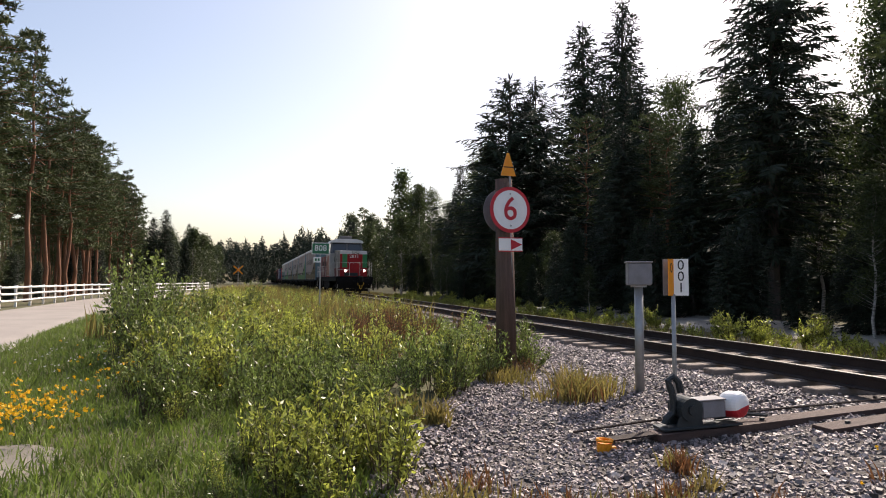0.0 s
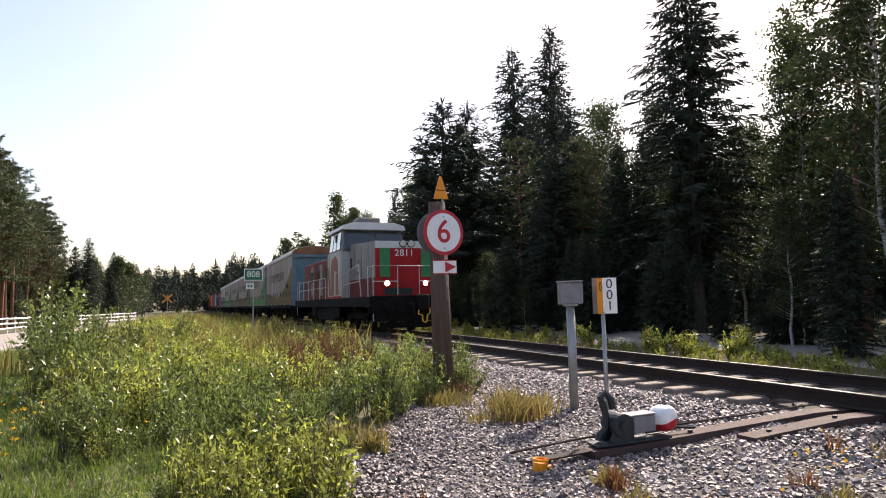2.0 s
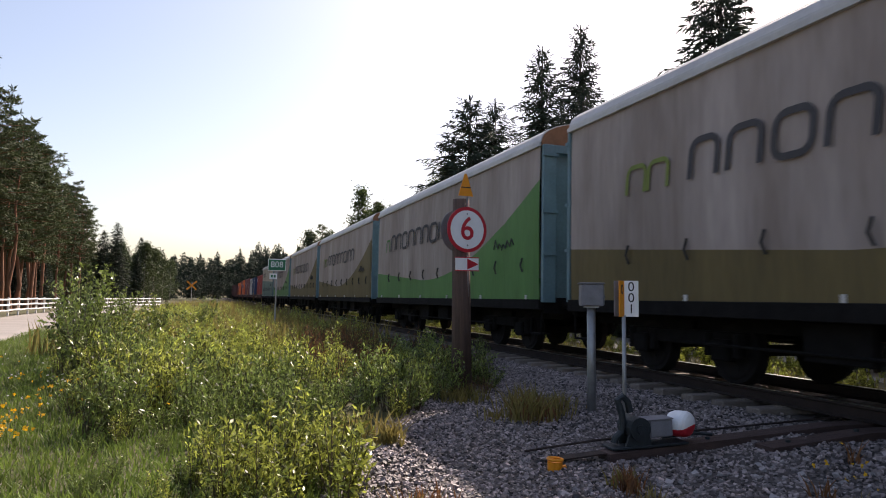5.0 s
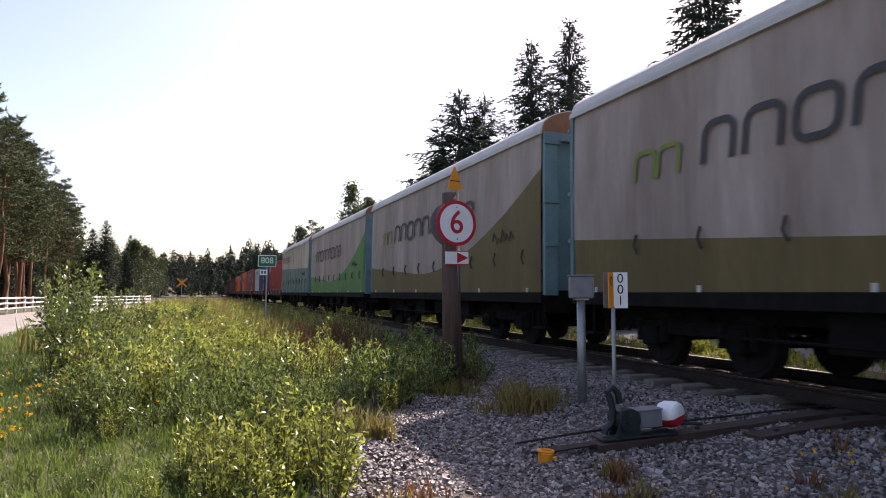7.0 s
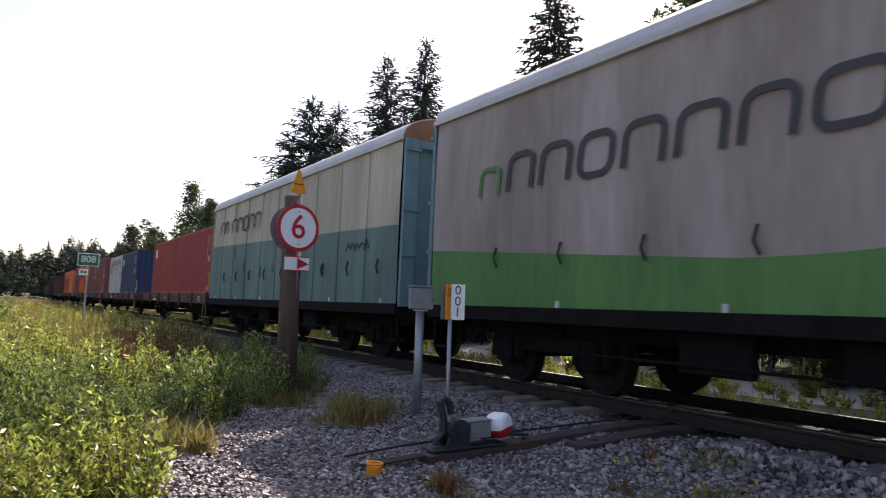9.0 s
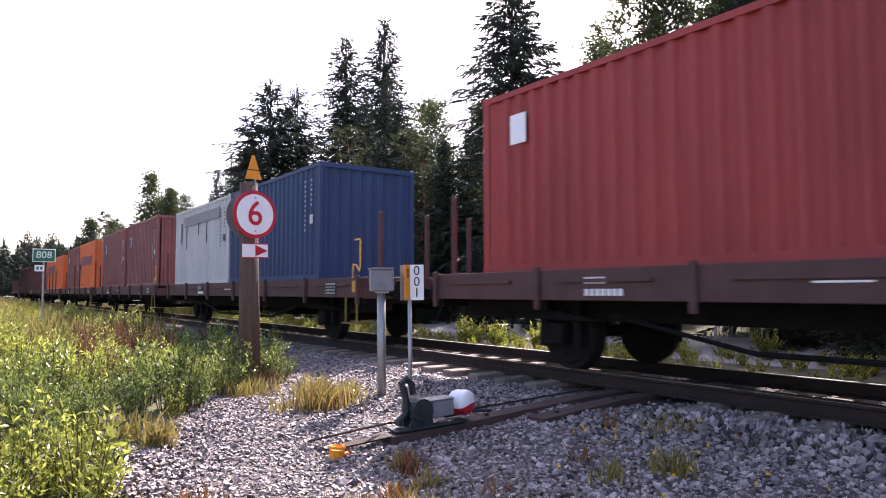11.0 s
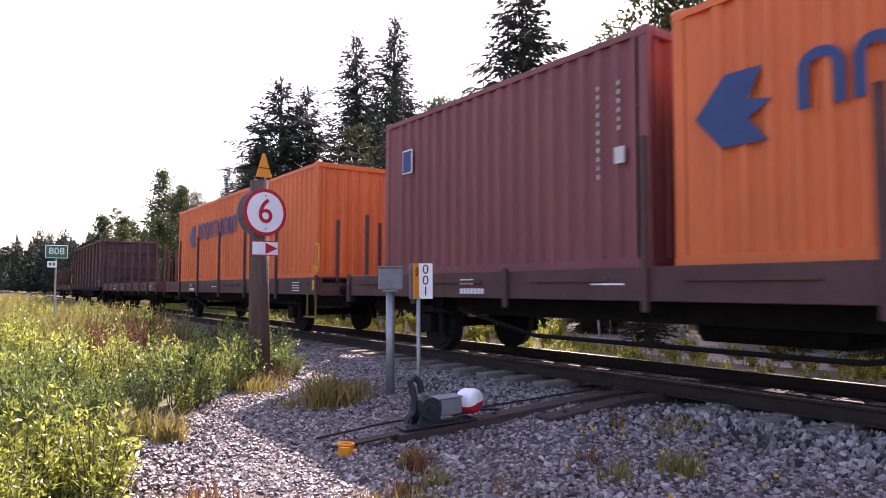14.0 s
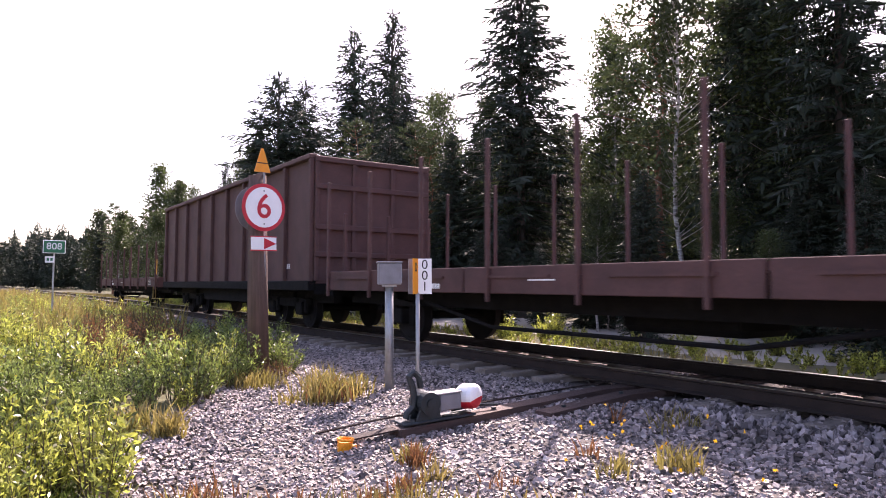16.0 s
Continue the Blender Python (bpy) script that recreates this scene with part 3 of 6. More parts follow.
    for k in range(5):
        bm = bmesh.new()
        y, z = 1.2 + k * 0.22, sill + 1.15 + rng.uniform(-0.05, 0.05)
        tube(bm, [(x, y, z), (x, y + 0.12, z + rng.uniform(0.05, 0.22)), (x, y + 0.2, z - 0.03)], 0.014, 4)
        part("scrawl", bm, M_PRINT, w)
    return w


def container(s, ln, material, label, kind="plain", z1=3.90, half=1.22):
    """Corrugated freight container standing on a flat wagon."""
    z0 = 1.275
    c = vehicle("container", s, label, "container", "containers on the train")
    for side in (-1, 1):
        out, y = [], 0.18
        while y < ln - 0.3:
            out += [(y, half - 0.012), (y + 0.085, half - 0.012), (y + 0.125, half - 0.062), (y + 0.235, half - 0.062)]
            y += 0.28
        out += [(ln - 0.15, half - 0.02)]
        bm = bmesh.new()
        lo, hi = [bm.verts.new((side * x, y, z0 + 0.13)) for y, x in out], [bm.verts.new((side * x, y, z1 - 0.09)) for y, x in out]
        for k in range(len(out) - 1):
            bm.faces.new((lo[k], lo[k + 1], hi[k + 1], hi[k]))
        part("corrugated_side", bm, material, c)
        bm = boxes((side * half - side * 0.08, side * half, 0.1, ln - 0.1, z0, z0 + 0.14), (side * half - side * 0.06, side * half, 0.1, ln - 0.1, z1 - 0.1, z1 - 0.02))
        part("side_rail", bm, material, c)
    out, x = [], -1.1
    while x < 1.05:
        out += [(x, 0.04), (x + 0.1, 0.04), (x + 0.14, 0.075), (x + 0.24, 0.075)]
        x += 0.28
    out.append((1.12, 0.05))
    # rear end: corrugated; front end: corrugated or doors
    for y, d in ((0.0, 1), (ln, -1)):
        if kind == "doors" and d == 1:
            for a, b in ((-1.14, -0.01), (0.01, 1.14)):
                bm = boxes((a, b, 0.03, 0.07, z0 + 0.12, z1 - 0.12), bevel=0.008)
                for z in (1.75, 2.2, 2.65, 3.1, 3.5):
                    box(bm, a + 0.1, b - 0.1, 0.015, 0.035, z, z + 0.05)
                leaf = part("door_leaf", bm, material, c)
                bm = bmesh.new()
                for xx in (a + 0.3, b - 0.3):
                    cyl(bm, (xx, 0.0, z0 + 0.1), (xx, 0.0, z1 - 0.1), 0.02, seg=8)
                    box(bm, xx - 0.02, xx + 0.22, -0.02, 0.0, 2.3, 2.33)
                part("locking_rod", bm, M_GALV, leaf, "galvanised locking rod")
        else:
            bm = bmesh.new()
            lo, hi = [bm.verts.new((x, y + d * v, z0 + 0.13)) for x, v in out], [bm.verts.new((x, y + d * v, z1 - 0.09)) for x, v in out]
            for k in range(len(out) - 1):
                bm.faces.new((lo[k], lo[k + 1], hi[k + 1], hi[k]))
            part("corrugated_end", bm, material, c)
        part("end_rail", boxes((-1.14, 1.14, min(y, y + d * 0.08), max(y, y + d * 0.08), z0, z0 + 0.14)), material, c)
        part("end_header", boxes((-1.14, 1.14, min(y, y + d * 0.08), max(y, y + d * 0.08), z1 - 0.12, z1 - 0.01)), material, c)
        for side in (-1, 1):
            a, b = sorted((side * half, side * (half - 0.1)))
            part("corner_post", boxes((a, b, min(y, y + d * 0.14), max(y, y + d * 0.14), z0 + 0.1, z1 - 0.1), bevel=0.01), material, c)
            for zc in (z0, z1 - 0.118):
                bm = boxes((a - 0.004, b + 0.004, min(y - d * 0.004, y + d * 0.17), max(y - d * 0.004, y + d * 0.17), zc, zc + 0.118), bevel=0.006)
                part("corner_casting", bm, material, c)
    part("roof", boxes((-half + 0.03, half - 0.03, 0.06, ln - 0.06, z1 - 0.06, z1 - 0.03)), material, c)
    part("floor", boxes((-half + 0.05, half - 0.05, 0.06, ln - 0.06, z0 + 0.02, z0 + 0.1)), M_UNDER, c)
    x = -half - 0.006
    if material in (M_ORANGEBOX,):
        yl = ln - 0.28 if ln < 8 else ln - 1.6
        size = 0.5 if ln < 8 else 0.5
        bm = bmesh.new()
        prism(bm, [(yl, 2.85), (yl - 0.35, 3.25), (yl - 0.75, 3.25), (yl - 0.6, 2.95), (yl - 0.85, 2.9), (yl - 0.6, 2.75), (yl - 0.8, 2.5), (yl - 0.3, 2.5)], "x", x + 0.002, x - 0.002)
        part("plain_emblem", bm, M_BLUEMARK, c, "plain blue emblem shape")
        plain_marks("plain_mark", c, x, yl - 1.15, 2.72, size, [0.65, 0.55, 0.55, 0.55, 0.55, 0.3, 0.5, 0.5, 0.55, 0.55][: 10 if ln > 8 else 9], M_BLUEMARK, slant=0.0, gap=0.34, stroke=0.2)
    else:
        light = M_RAILING if material is not M_WHITEBOX else M_PRINT
        for k, (y, n) in enumerate(((0.75, 11), (0.42, 6))):
            for j in range(n):
                part("code_bar", boxes((x - 0.002, x + 0.01, y, y + 0.022, 3.5 - j * 0.11, 3.555 - j * 0.11)), light, c)
        part("data_plate", boxes((x - 0.002, x + 0.01, 0.35, 0.50, 2.55, 2.75)), light, c)
        if material is M_WHITEBOX:
            for y, z, wide, tall in ((5.2, 2.75, 0.07, 0.7), (4.55, 2.5, 0.05, 0.9), (3.1, 2.9, 0.06, 0.5), (2.2, 2.6, 0.05, 0.8)):
                part("rust_streak", boxes((x - 0.002, x + 0.01, y, y + wide, z, z + tall)), M_RAIL, c, "dark rust streak")
            part("painted_over_band", boxes((x - 0.003, x + 0.01, 0.9, 4.9, 3.3, 3.62)), M_GREYBOX, c, "grey painted-over band")
        else:
            part("emblem_plate", boxes((x - 0.003, x + 0.01, ln - 0.95, ln - 0.63, 3.10, 3.52)), M_WHITE, c, "white bordered emblem plate")
            part("emblem_field", boxes((x - 0.006, x + 0.01, ln - 0.93, ln - 0.65, 3.12, 3.50)), M_BLUEMARK if material is M_BROWNBOX else M_WHITE, c)
    return c


def flat_wagon(s, label, ln=14.6, tall=(), top=2.75, yellow=True, stakes=7, thick=0.08):
    """Two-axle flat wagon with drop sides, end handrail and side stakes."""
    w = vehicle("flat_wagon", s, label, "flat wagon", "flat wagons of the train")
    half = 1.42
    part("deck", boxes((-half, half, 0, ln, 1.18, 1.27)), M_FLAT, w)
    for side in (-1, 1):
        a, b = sorted((side * half, side * (half + 0.05)))
        for k in range(6):
            bm = boxes((a, b, 0.05 + k * (ln - 0.1) / 6, (k + 1) * (ln - 0.1) / 6 - 0.0, 0.92, 1.30), bevel=0.008)
            if side == -1:
                y = 0.05 + (k + 0.5) * (ln - 0.1) / 6
                box(bm, a - 0.03, a, y - 0.7, y + 0.7, 1.14, 1.18)
            part("drop_side", bm, M_FLAT, w)
        for k in range(stakes):
            y = 0.08 + k * (ln - 0.28) / (stakes - 1)
            a2, b2 = sorted((side * (half + 0.05), side * (half + 0.11)))
            h = 1.34 if (k not in tall) else top
            part("stake", boxes((a2, b2, y, y + thick, 0.80, h), bevel=0.008), M_FLAT, w, "steel side stake")
    for y in (0.0, ln - 0.06):
        part("end_board", boxes((-half, half, y, y + 0.06, 0.9, 1.31), bevel=0.008), M_FLAT, w)
        for x in (-1.05, 0.0, 1.05):
            part("end_stake", boxes((x - 0.035, x + 0.035, y - 0.01, y + 0.06, 1.2, 2.55), bevel=0.008), M_FLAT, w)
    for a in (-0.9, 0.75):
        part("sole_bar", boxes((a, a + 0.15, 0.1, ln - 0.1, 0.66, 1.178)), M_UNDER, w, "sooty steel sole bar")
    for a in (0.07, ln - 0.21):
        part("headstock", boxes((-1.40, 1.40, a, a + 0.14, 0.80, 1.178)), M_UNDER, w)
    part("brake_cylinder", boxes((-0.5, 0.5, 5.6, 7.4, 0.45, 1.0), bevel=0.08), M_UNDER, w)
    bm = bmesh.new()
    tube(bm, [(-1.2, 3.4, 0.75), (-1.2, 5.2, 0.42), (-1.2, ln - 5.2, 0.42), (-1.2, ln - 3.4, 0.75)], 0.03)
    part("truss_rod", bm, M_UNDER, w)
    for y in (2.4, ln - 2.4):
        axle_gear(w, y, 0.48)
    buffers(w, 0.02, ln - 0.02)
    x = -half - 0.054
    part("data_panel", boxes((x - 0.004, x + 0.01, 1.05, 1.55, 0.98, 1.22)), M_BLACK, w)
    for j in range(4):
        part("data_line", boxes((x - 0.008, x + 0.01, 1.09, 1.51, 1.00 + j * 0.06, 1.015 + j * 0.06)), M_WHITE, w)
    for j, (n, z) in enumerate(((4, 1.12), (7, 0.98))):
        for k in range(n):
            part("stencil_bar", boxes((x - 0.004, x + 0.01, 10.7 - k * 0.085, 10.755 - k * 0.085, z, z + 0.08)), M_WHITE, w)
    part("data_panel", boxes((x - 0.004, x + 0.01, 7.6, 8.1, 1.10, 1.12)), M_WHITE, w)
    bm = bmesh.new()
    if not yellow:
        return w
    tube(bm, [(-1.44, 0.34, 2.02), (-1.46, 0.10, 2.02), (-1.46, 0.08, 1.98), (-1.46, 0.08, 1.50), (-1.46, 0.12, 1.42), (-1.46, 0.20, 1.52), (-1.46, 0.36, 1.56), (-1.46, 0.38, 1.29)], 0.014)
    part("yellow_handrail", bm, M_YELLOW, w, "bent yellow hand rail")
    part("yellow_tag", boxes((-1.482, -1.46, 0.22, 0.36, 1.02, 1.24), bevel=0.004), M_YELLOW, w, "small yellow plate")
    bm = boxes((-1.5, -1.15, 0.1, 0.75, 0.42, 0.45))
    tube(bm, [(-1.46, 0.2, 0.43), (-1.46, 0.2, 0.95)], 0.02)
    tube(bm, [(-1.46, 0.65, 0.43), (-1.46, 0.65, 0.95)], 0.02)
    part("step", bm, M_STEP, w, "worn olive-yellow step")
    return w


def gondola(s):
    ln, half, z0, z1 = 13.7, 1.45, 1.12, 3.88
    w = vehicle("open_wagon", s, "high-sided brown steel open wagon with ribbed walls", "open wagon")
    for side in (-1, 1):
        a, b = sorted((side * half, side * (half - 0.05)))
        part("side_wall", boxes((a, b, 0, ln, z0, z1)), M_FLAT, w)
        for k in range(10):
            y = k * (ln - 0.12) / 9
            a2, b2 = sorted((side * half, side * (half + 0.10)))
            part("rib", boxes((a2, b2, y, y + 0.12, z0 - 0.1, z1 - 0.08), bevel=0.012), M_FLAT, w)
        a3, b3 = sorted((side * (half - 0.07), side * (half + 0.12)))
        part("top_rail", boxes((a3, b3, 0, ln, z1 - 0.08, z1 + 0.03), bevel=0.015), M_FLAT, w)
        part("lower_rail", boxes((a3, b3, 0, ln, z0 - 0.22, z0), bevel=0.015), M_UNDER, w)
    for y, d in ((0, -1), (ln, 1)):
        bm = boxes((-half, half, min(y, y - d * 0.05), max(y, y - d * 0.05), z0, z1))
        part("end_wall", bm, M_FLAT, w)
        for z in (1.7, 2.3, 3.2, 3.8):
            part("end_rib", boxes((-half, half, min(y, y + d * 0.09), max(y, y + d * 0.09), z - 0.06, z + 0.06), bevel=0.012), M_FLAT, w)
        for x in (-1.4, -0.5, 0.5, 1.4):
            part("end_rib", boxes((x - 0.05, x + 0.05, min(y, y + d * 0.07), max(y, y + d * 0.07), z0, z1 - 0.1), bevel=0.012), M_FLAT, w)
    part("floor", boxes((-half, half, 0.02, ln - 0.02, z0 - 0.08, z0 + 0.02)), M_FLAT, w)
    part("underframe", boxes((-0.9, -0.7, 0.1, ln - 0.1, 0.62, 1.1), (0.7, 0.9, 0.1, ln - 0.1, 0.62, 1.1), (-1.42, 1.42, 0.0, 0.16, 0.82, 1.06), (-1.42, 1.42, ln - 0.16, ln, 0.82, 1.06), (-1.3, 1.3, 4.5, 9.0, 0.55, 0.95)), M_UNDER, w, "sooty steel underframe")
    for y in (2.4, ln - 2.4):
        bogie(w, y, 1.8, 0.46)
    buffers(w, 0.0, ln)
    for k in range(5):
        part("stencil_bar", boxes((-half - 0.004, -half + 0.01, 1.75 - k * 0.1, 1.81 - k * 0.1, 1.4, 1.52)), M_WHITE, w)
    return w


def locomotive():
    lo = vehicle("locomotive", 0.0, "red, grey and white diesel locomotive with green corner stripes", "locomotive")
    deck = 1.36
    y0, y1 = -0.72, 17.0
    part("frame_sill", boxes((-1.5, 1.5, y0, y1, 0.98, deck), bevel=0.02), M_UNDER, lo, "black frame and walkway")
    for ya in (y0 - 0.06, y1):
        part("buffer_beam", boxes((-1.42, 1.42, ya, ya + 0.06, 0.75, deck + 0.02)), M_UNDER, lo)
    part("fuel_tank", boxes((-1.35, 1.35, 6.2, 10.4, 0.35, 1.0), bevel=0.06), M_UNDER, lo)
    for ya in (4.9, 10.6):
        part("battery_box", boxes((-1.42, -1.05, ya, ya + 1.1, 0.5, 1.0), bevel=0.03), M_UNDER, lo)
    # front hood: side height falls a little to the front
    hw = 1.09
    side = [(0.0, deck), (4.15, deck), (4.15, 3.66), (0.0, 3.46)]
    bm = bmesh.new()
    prism(bm, side, "x", -hw, hw)
    bmesh.ops.bevel(bm, geom=[e for e in bm.edges if abs(e.verts[0].co.z - e.verts[1].co.z) < 0.3 and e.verts[0].co.z > 3 and abs(e.verts[0].co.x) == hw and e.verts[0].co.x == e.verts[1].co.x], offset=0.08, segments=2, affect="EDGES")
    hood = part("front_hood", bm, M_LOCOGREY, lo, "grey hood with red skirt")
    part("red_band", boxes((-hw - 0.006, hw + 0.006, 0.02, 4.14, deck + 0.01, deck + 0.74)), M_LOCOREDSHADE, hood, "dark red lower band")
    for y in (1.0, 2.1, 3.2):
        for sx in (-1, 1):
            a, b = sorted((sx * (hw + 0.004), sx * (hw + 0.012)))
            part("door_seam", boxes((a, b, y, y + 0.025, deck + 0.8, 3.38)), M_BLACK, hood)
    for sx in (-1, 1):
        a, b = sorted((sx * (hw + 0.004), sx * (hw + 0.02)))
        part("side_vent", boxes((a, b, 2.35, 3.05, 2.30, 2.40)), M_LOCODARK, hood)
        part("side_vent", boxes((a, b, 2.5, 2.72, 2.76, 2.88)), M_LOCODARK, hood)
        part("louvre", boxes(*[(a, b, 3.7 + k * 0.06, 3.735 + k * 0.06, 2.65, 3.05) for k in range(6)]), M_BLACK, hood)
    part("hood_front", boxes((-hw - 0.004, hw + 0.004, -0.03, 0.0, deck, 3.19)), M_LOCORED, hood, "bright red hood front")
    part("hood_brow", boxes((-hw - 0.004, hw + 0.004, -0.032, 0.0, 3.192, 3.46)), M_LOCOWHITE, hood, "pale band over the number")
    for a, b in ((-0.92, -0.52), (0.72, hw + 0.006)):
        part("green_stripe", boxes((a, b, -0.037, 0.0, 2.10, 3.19)), M_LOCOGREEN, hood, "green vertical stripe")
    for k, ch in enumerate("2811"):
        text("numeral", ch, 0.36, M_WHITE, hood, pose(-0.245 + k * 0.195, -0.037, 3.0, 90, 0, 0))
    part("grille", boxes((-0.75, 0.35, -0.045, -0.02, deck + 0.05, deck + 0.32)), M_BLACK, hood)
    for x in (-0.66, 0.86):
        bm = bmesh.new()
        cyl(bm, (x, -0.02, 1.86), (x, -0.10, 1.86), 0.13, 0.14, 18)
        lamp = part("headlight", bm, M_LOCORED, lo)
        bm = bmesh.new()
        cyl(bm, (x, -0.10, 1.86), (x, -0.12, 1.86), 0.098, 0.08, 18)
        part("lamp_glass", bm, M_LAMP, lamp, "lit white headlamp glass")
    for x in (-0.02, 0.30):
        bm = bmesh.new()
        cyl(bm, (x, 0.05, 3.36), (x, -0.13, 3.36), 0.13, 0.15, 16)
        lamp = part("top_light", bm, M_BLACK, lo)
        bm = bmesh.new()
        cyl(bm, (x, -0.131, 3.36), (x, -0.14, 3.36), 0.12, 0.11, 16)
        part("lamp_glass", bm, M_LENS, lamp, "unlit round lamp glass")
    # cab
    cab = part("cab", boxes((-1.5, 1.5, 4.15, 7.05, deck, 3.42), bevel=0.04), M_LOCOCAB, lo, "pale grey cab with large windows")
    bm = bmesh.new()
    prism(bm, [(4.1, 3.40), (7.12, 3.40), (6.95, 4.38), (4.4, 4.38)], "x", -1.42, 1.42)
    for v in bm.verts:
        if v.co.z > 4:
            v.co.x *= 0.92
    part("window_band", bm, M_LOCODARK, cab, "dark window surround")
    bm = bmesh.new()
    prism(bm, [(-1.45, 4.34), (-1.36, 4.52), (-0.9, 4.66), (0.9, 4.66), (1.36, 4.52), (1.45, 4.34)], "y", 4.12, 7.22)
    part("cab_roof", bm, M_LOCOWHITE, cab, "white cab roof")
    part("horn_box", boxes((-0.5, 0.5, 4.9, 6.1, 4.64, 4.98), bevel=0.05), M_LOCODARK, cab, "grey box on the cab roof")
    for ya, yb in ((4.6, 5.3), (5.42, 6.05), (6.17, 6.78)):
        for sx in (-1, 1):
            bm = bmesh.new()
            prism(bm, [(ya, 3.50), (yb, 3.50), (yb - 0.05, 4.26), (ya + 0.06, 4.26)], "x", sx * 1.405, sx * 1.44)
            for v in bm.verts:
                if v.co.z > 4:
                    v.co.x *= 0.935
            part("side_window", bm, M_GLASS, cab, "pale reflecting side window")
    for x0, x1 in ((-1.25, -0.1), (0.1, 1.25)):
        bm = bmesh.new()
        vs = [bm.verts.new(p) for p in ((x0, 4.12, 3.48), (x1, 4.12, 3.48), (x1 * 0.95, 4.37, 4.28), (x0 * 0.95, 4.37, 4.28))]
        top = bmesh.ops.extrude_face_region(bm, geom=[bm.faces.new(vs)])["geom"]
        for v in top:
            if isinstance(v, bmesh.types.BMVert):
                v.co.y -= 0.04
        part("windscreen", bm, M_SCREEN, cab, "slanted windscreen pane")
    part("mirror", boxes((-1.66, -1.58, 4.35, 4.5, 3.75, 4.1), bevel=0.02), M_BLACK, cab)
    for sx in (-1, 1):
        a, b = sorted((sx * 1.502, sx * 1.512))
        bm = bmesh.new()
        prism(bm, [(4.6, 1.5), (5.2, 1.5), (5.15, 2.4), (4.9, 2.5), (5.5, 2.6), (5.6, 1.5), (6.3, 1.5), (6.25, 2.6), (6.0, 3.1), (5.2, 3.25), (4.75, 3.0)], "x", a, b)
        part("plain_emblem", bm, M_LOGO, cab, "large faded brown-red emblem shape")
        bm = bmesh.new()
        prism(bm, [(6.35, 1.5), (6.6, 1.5), (6.95, 2.8), (6.7, 2.8)], "x", a, b)
        part("plain_emblem", bm, M_LOGO, cab)
        part("door_seam", boxes((a, b, 6.44, 6.47, deck + 0.1, 3.38), (a, b, 7.0, 7.02, deck + 0.1, 3.38)), M_BLACK, cab)
    part("red_base", boxes((-1.508, 1.508, 4.2, 7.0, deck + 0.005, deck + 0.10)), M_LOCORED, cab)
    # rear hood
    bm = boxes((-hw, hw, 7.05, 16.0, deck, 3.40), bevel=0.05)
    rear = part("rear_hood", bm, M_LOCOREDSHADE, lo, "long dark red rear hood with grey panels")
    for ya in (8.2, 10.4, 12.9):
        part("grey_panel", boxes((-hw - 0.006, hw + 0.006, ya, ya + 0.8, deck + 0.2, 3.2)), M_LOCOGREY, rear)
    for k in range(9):
        for sx in (-1, 1):
            a, b = sorted((sx * (hw + 0.006), sx * (hw + 0.016)))
            part("door_seam", boxes((a, b, 7.9 + k * 0.85, 7.93 + k * 0.85, deck + 0.1, 3.3)), M_BLACK, rear)
    for k in range(3):
        part("louvre", boxes(*[(-hw - 0.02, -hw - 0.008, 9.0 + k * 2 + j * 0.1, 9.05 + k * 2 + j * 0.1, 2.3, 2.9) for j in range(8)]), M_BLACK, rear)
    part("exhaust", boxes((-0.4, 0.4, 10.5, 11.6, 3.34, 3.55), bevel=0.03), M_BLACK, rear)
    # railings
    def rail(name, pts, r=0.0145):
        bm = bmesh.new()
        tube(bm, pts, r)
        part(name, bm, M_RAILING, lo, "pale tubular hand rail")
    for sx in (-1, 1):
        x = sx * 1.46
        rail("handrail", [(x, 3.85, deck + 0.4), (x, 3.85, deck + 0.98), (x, 1.1, deck + 1.28), (x, 0.75, deck + 0.02)])
        rail("handrail", [(x, 3.1, deck + 0.02), (x, 3.1, deck + 1.06)])
        rail("handrail", [(x, 3.8, deck + 0.55), (x, 1.0, deck + 0.62)])
        rail("handrail", [(x, 7.6, deck + 1.0), (x, 15.8, deck + 1.0)])
        rail("handrail", [(x, 7.6, deck + 0.55), (x, 15.8, deck + 0.55)])
        for k in range(6):
            rail("rail_post", [(x, 7.7 + k * 1.6, deck), (x, 7.7 + k * 1.6, deck + 1.0)])
        x = sx * 1.36
        for yy in (y0 + 0.05, y1 - 0.05):
            rail("end_rail", [(x, yy, deck - 0.9), (x, yy, deck + 1.12), (sx * 0.42, yy, deck + 1.12), (sx * 0.42, yy, deck + 0.05)])
            rail("end_rail", [(x, yy, deck + 0.55), (sx * 0.42, yy, deck + 0.55)])
            d = 0.75 if yy < 0 else -0.75
            rail("end_rail", [(x, yy, deck + 1.12), (x, yy + d, deck + 1.12), (x, yy + d, deck - 0.0)])
    rail("end_rail", [(-0.42, y0 + 0.05, deck + 1.12), (0.42, y0 + 0.05, deck + 1.12)])
    rail("end_rail", [(-1.36, y0 + 0.05, deck - 0.02), (-0.42, y0 + 0.05, deck - 0.02)])
    for sx in (-1, 1):
        for yy in (y0 + 0.3, y1 - 0.6):
            for z in (0.42, 0.72, 0.95):
                part("step", boxes((sx * 1.38 - 0.14, sx * 1.38 + 0.14, yy, yy + 0.32, z, z + 0.03)), M_UNDER, lo)
    bm = bmesh.new()
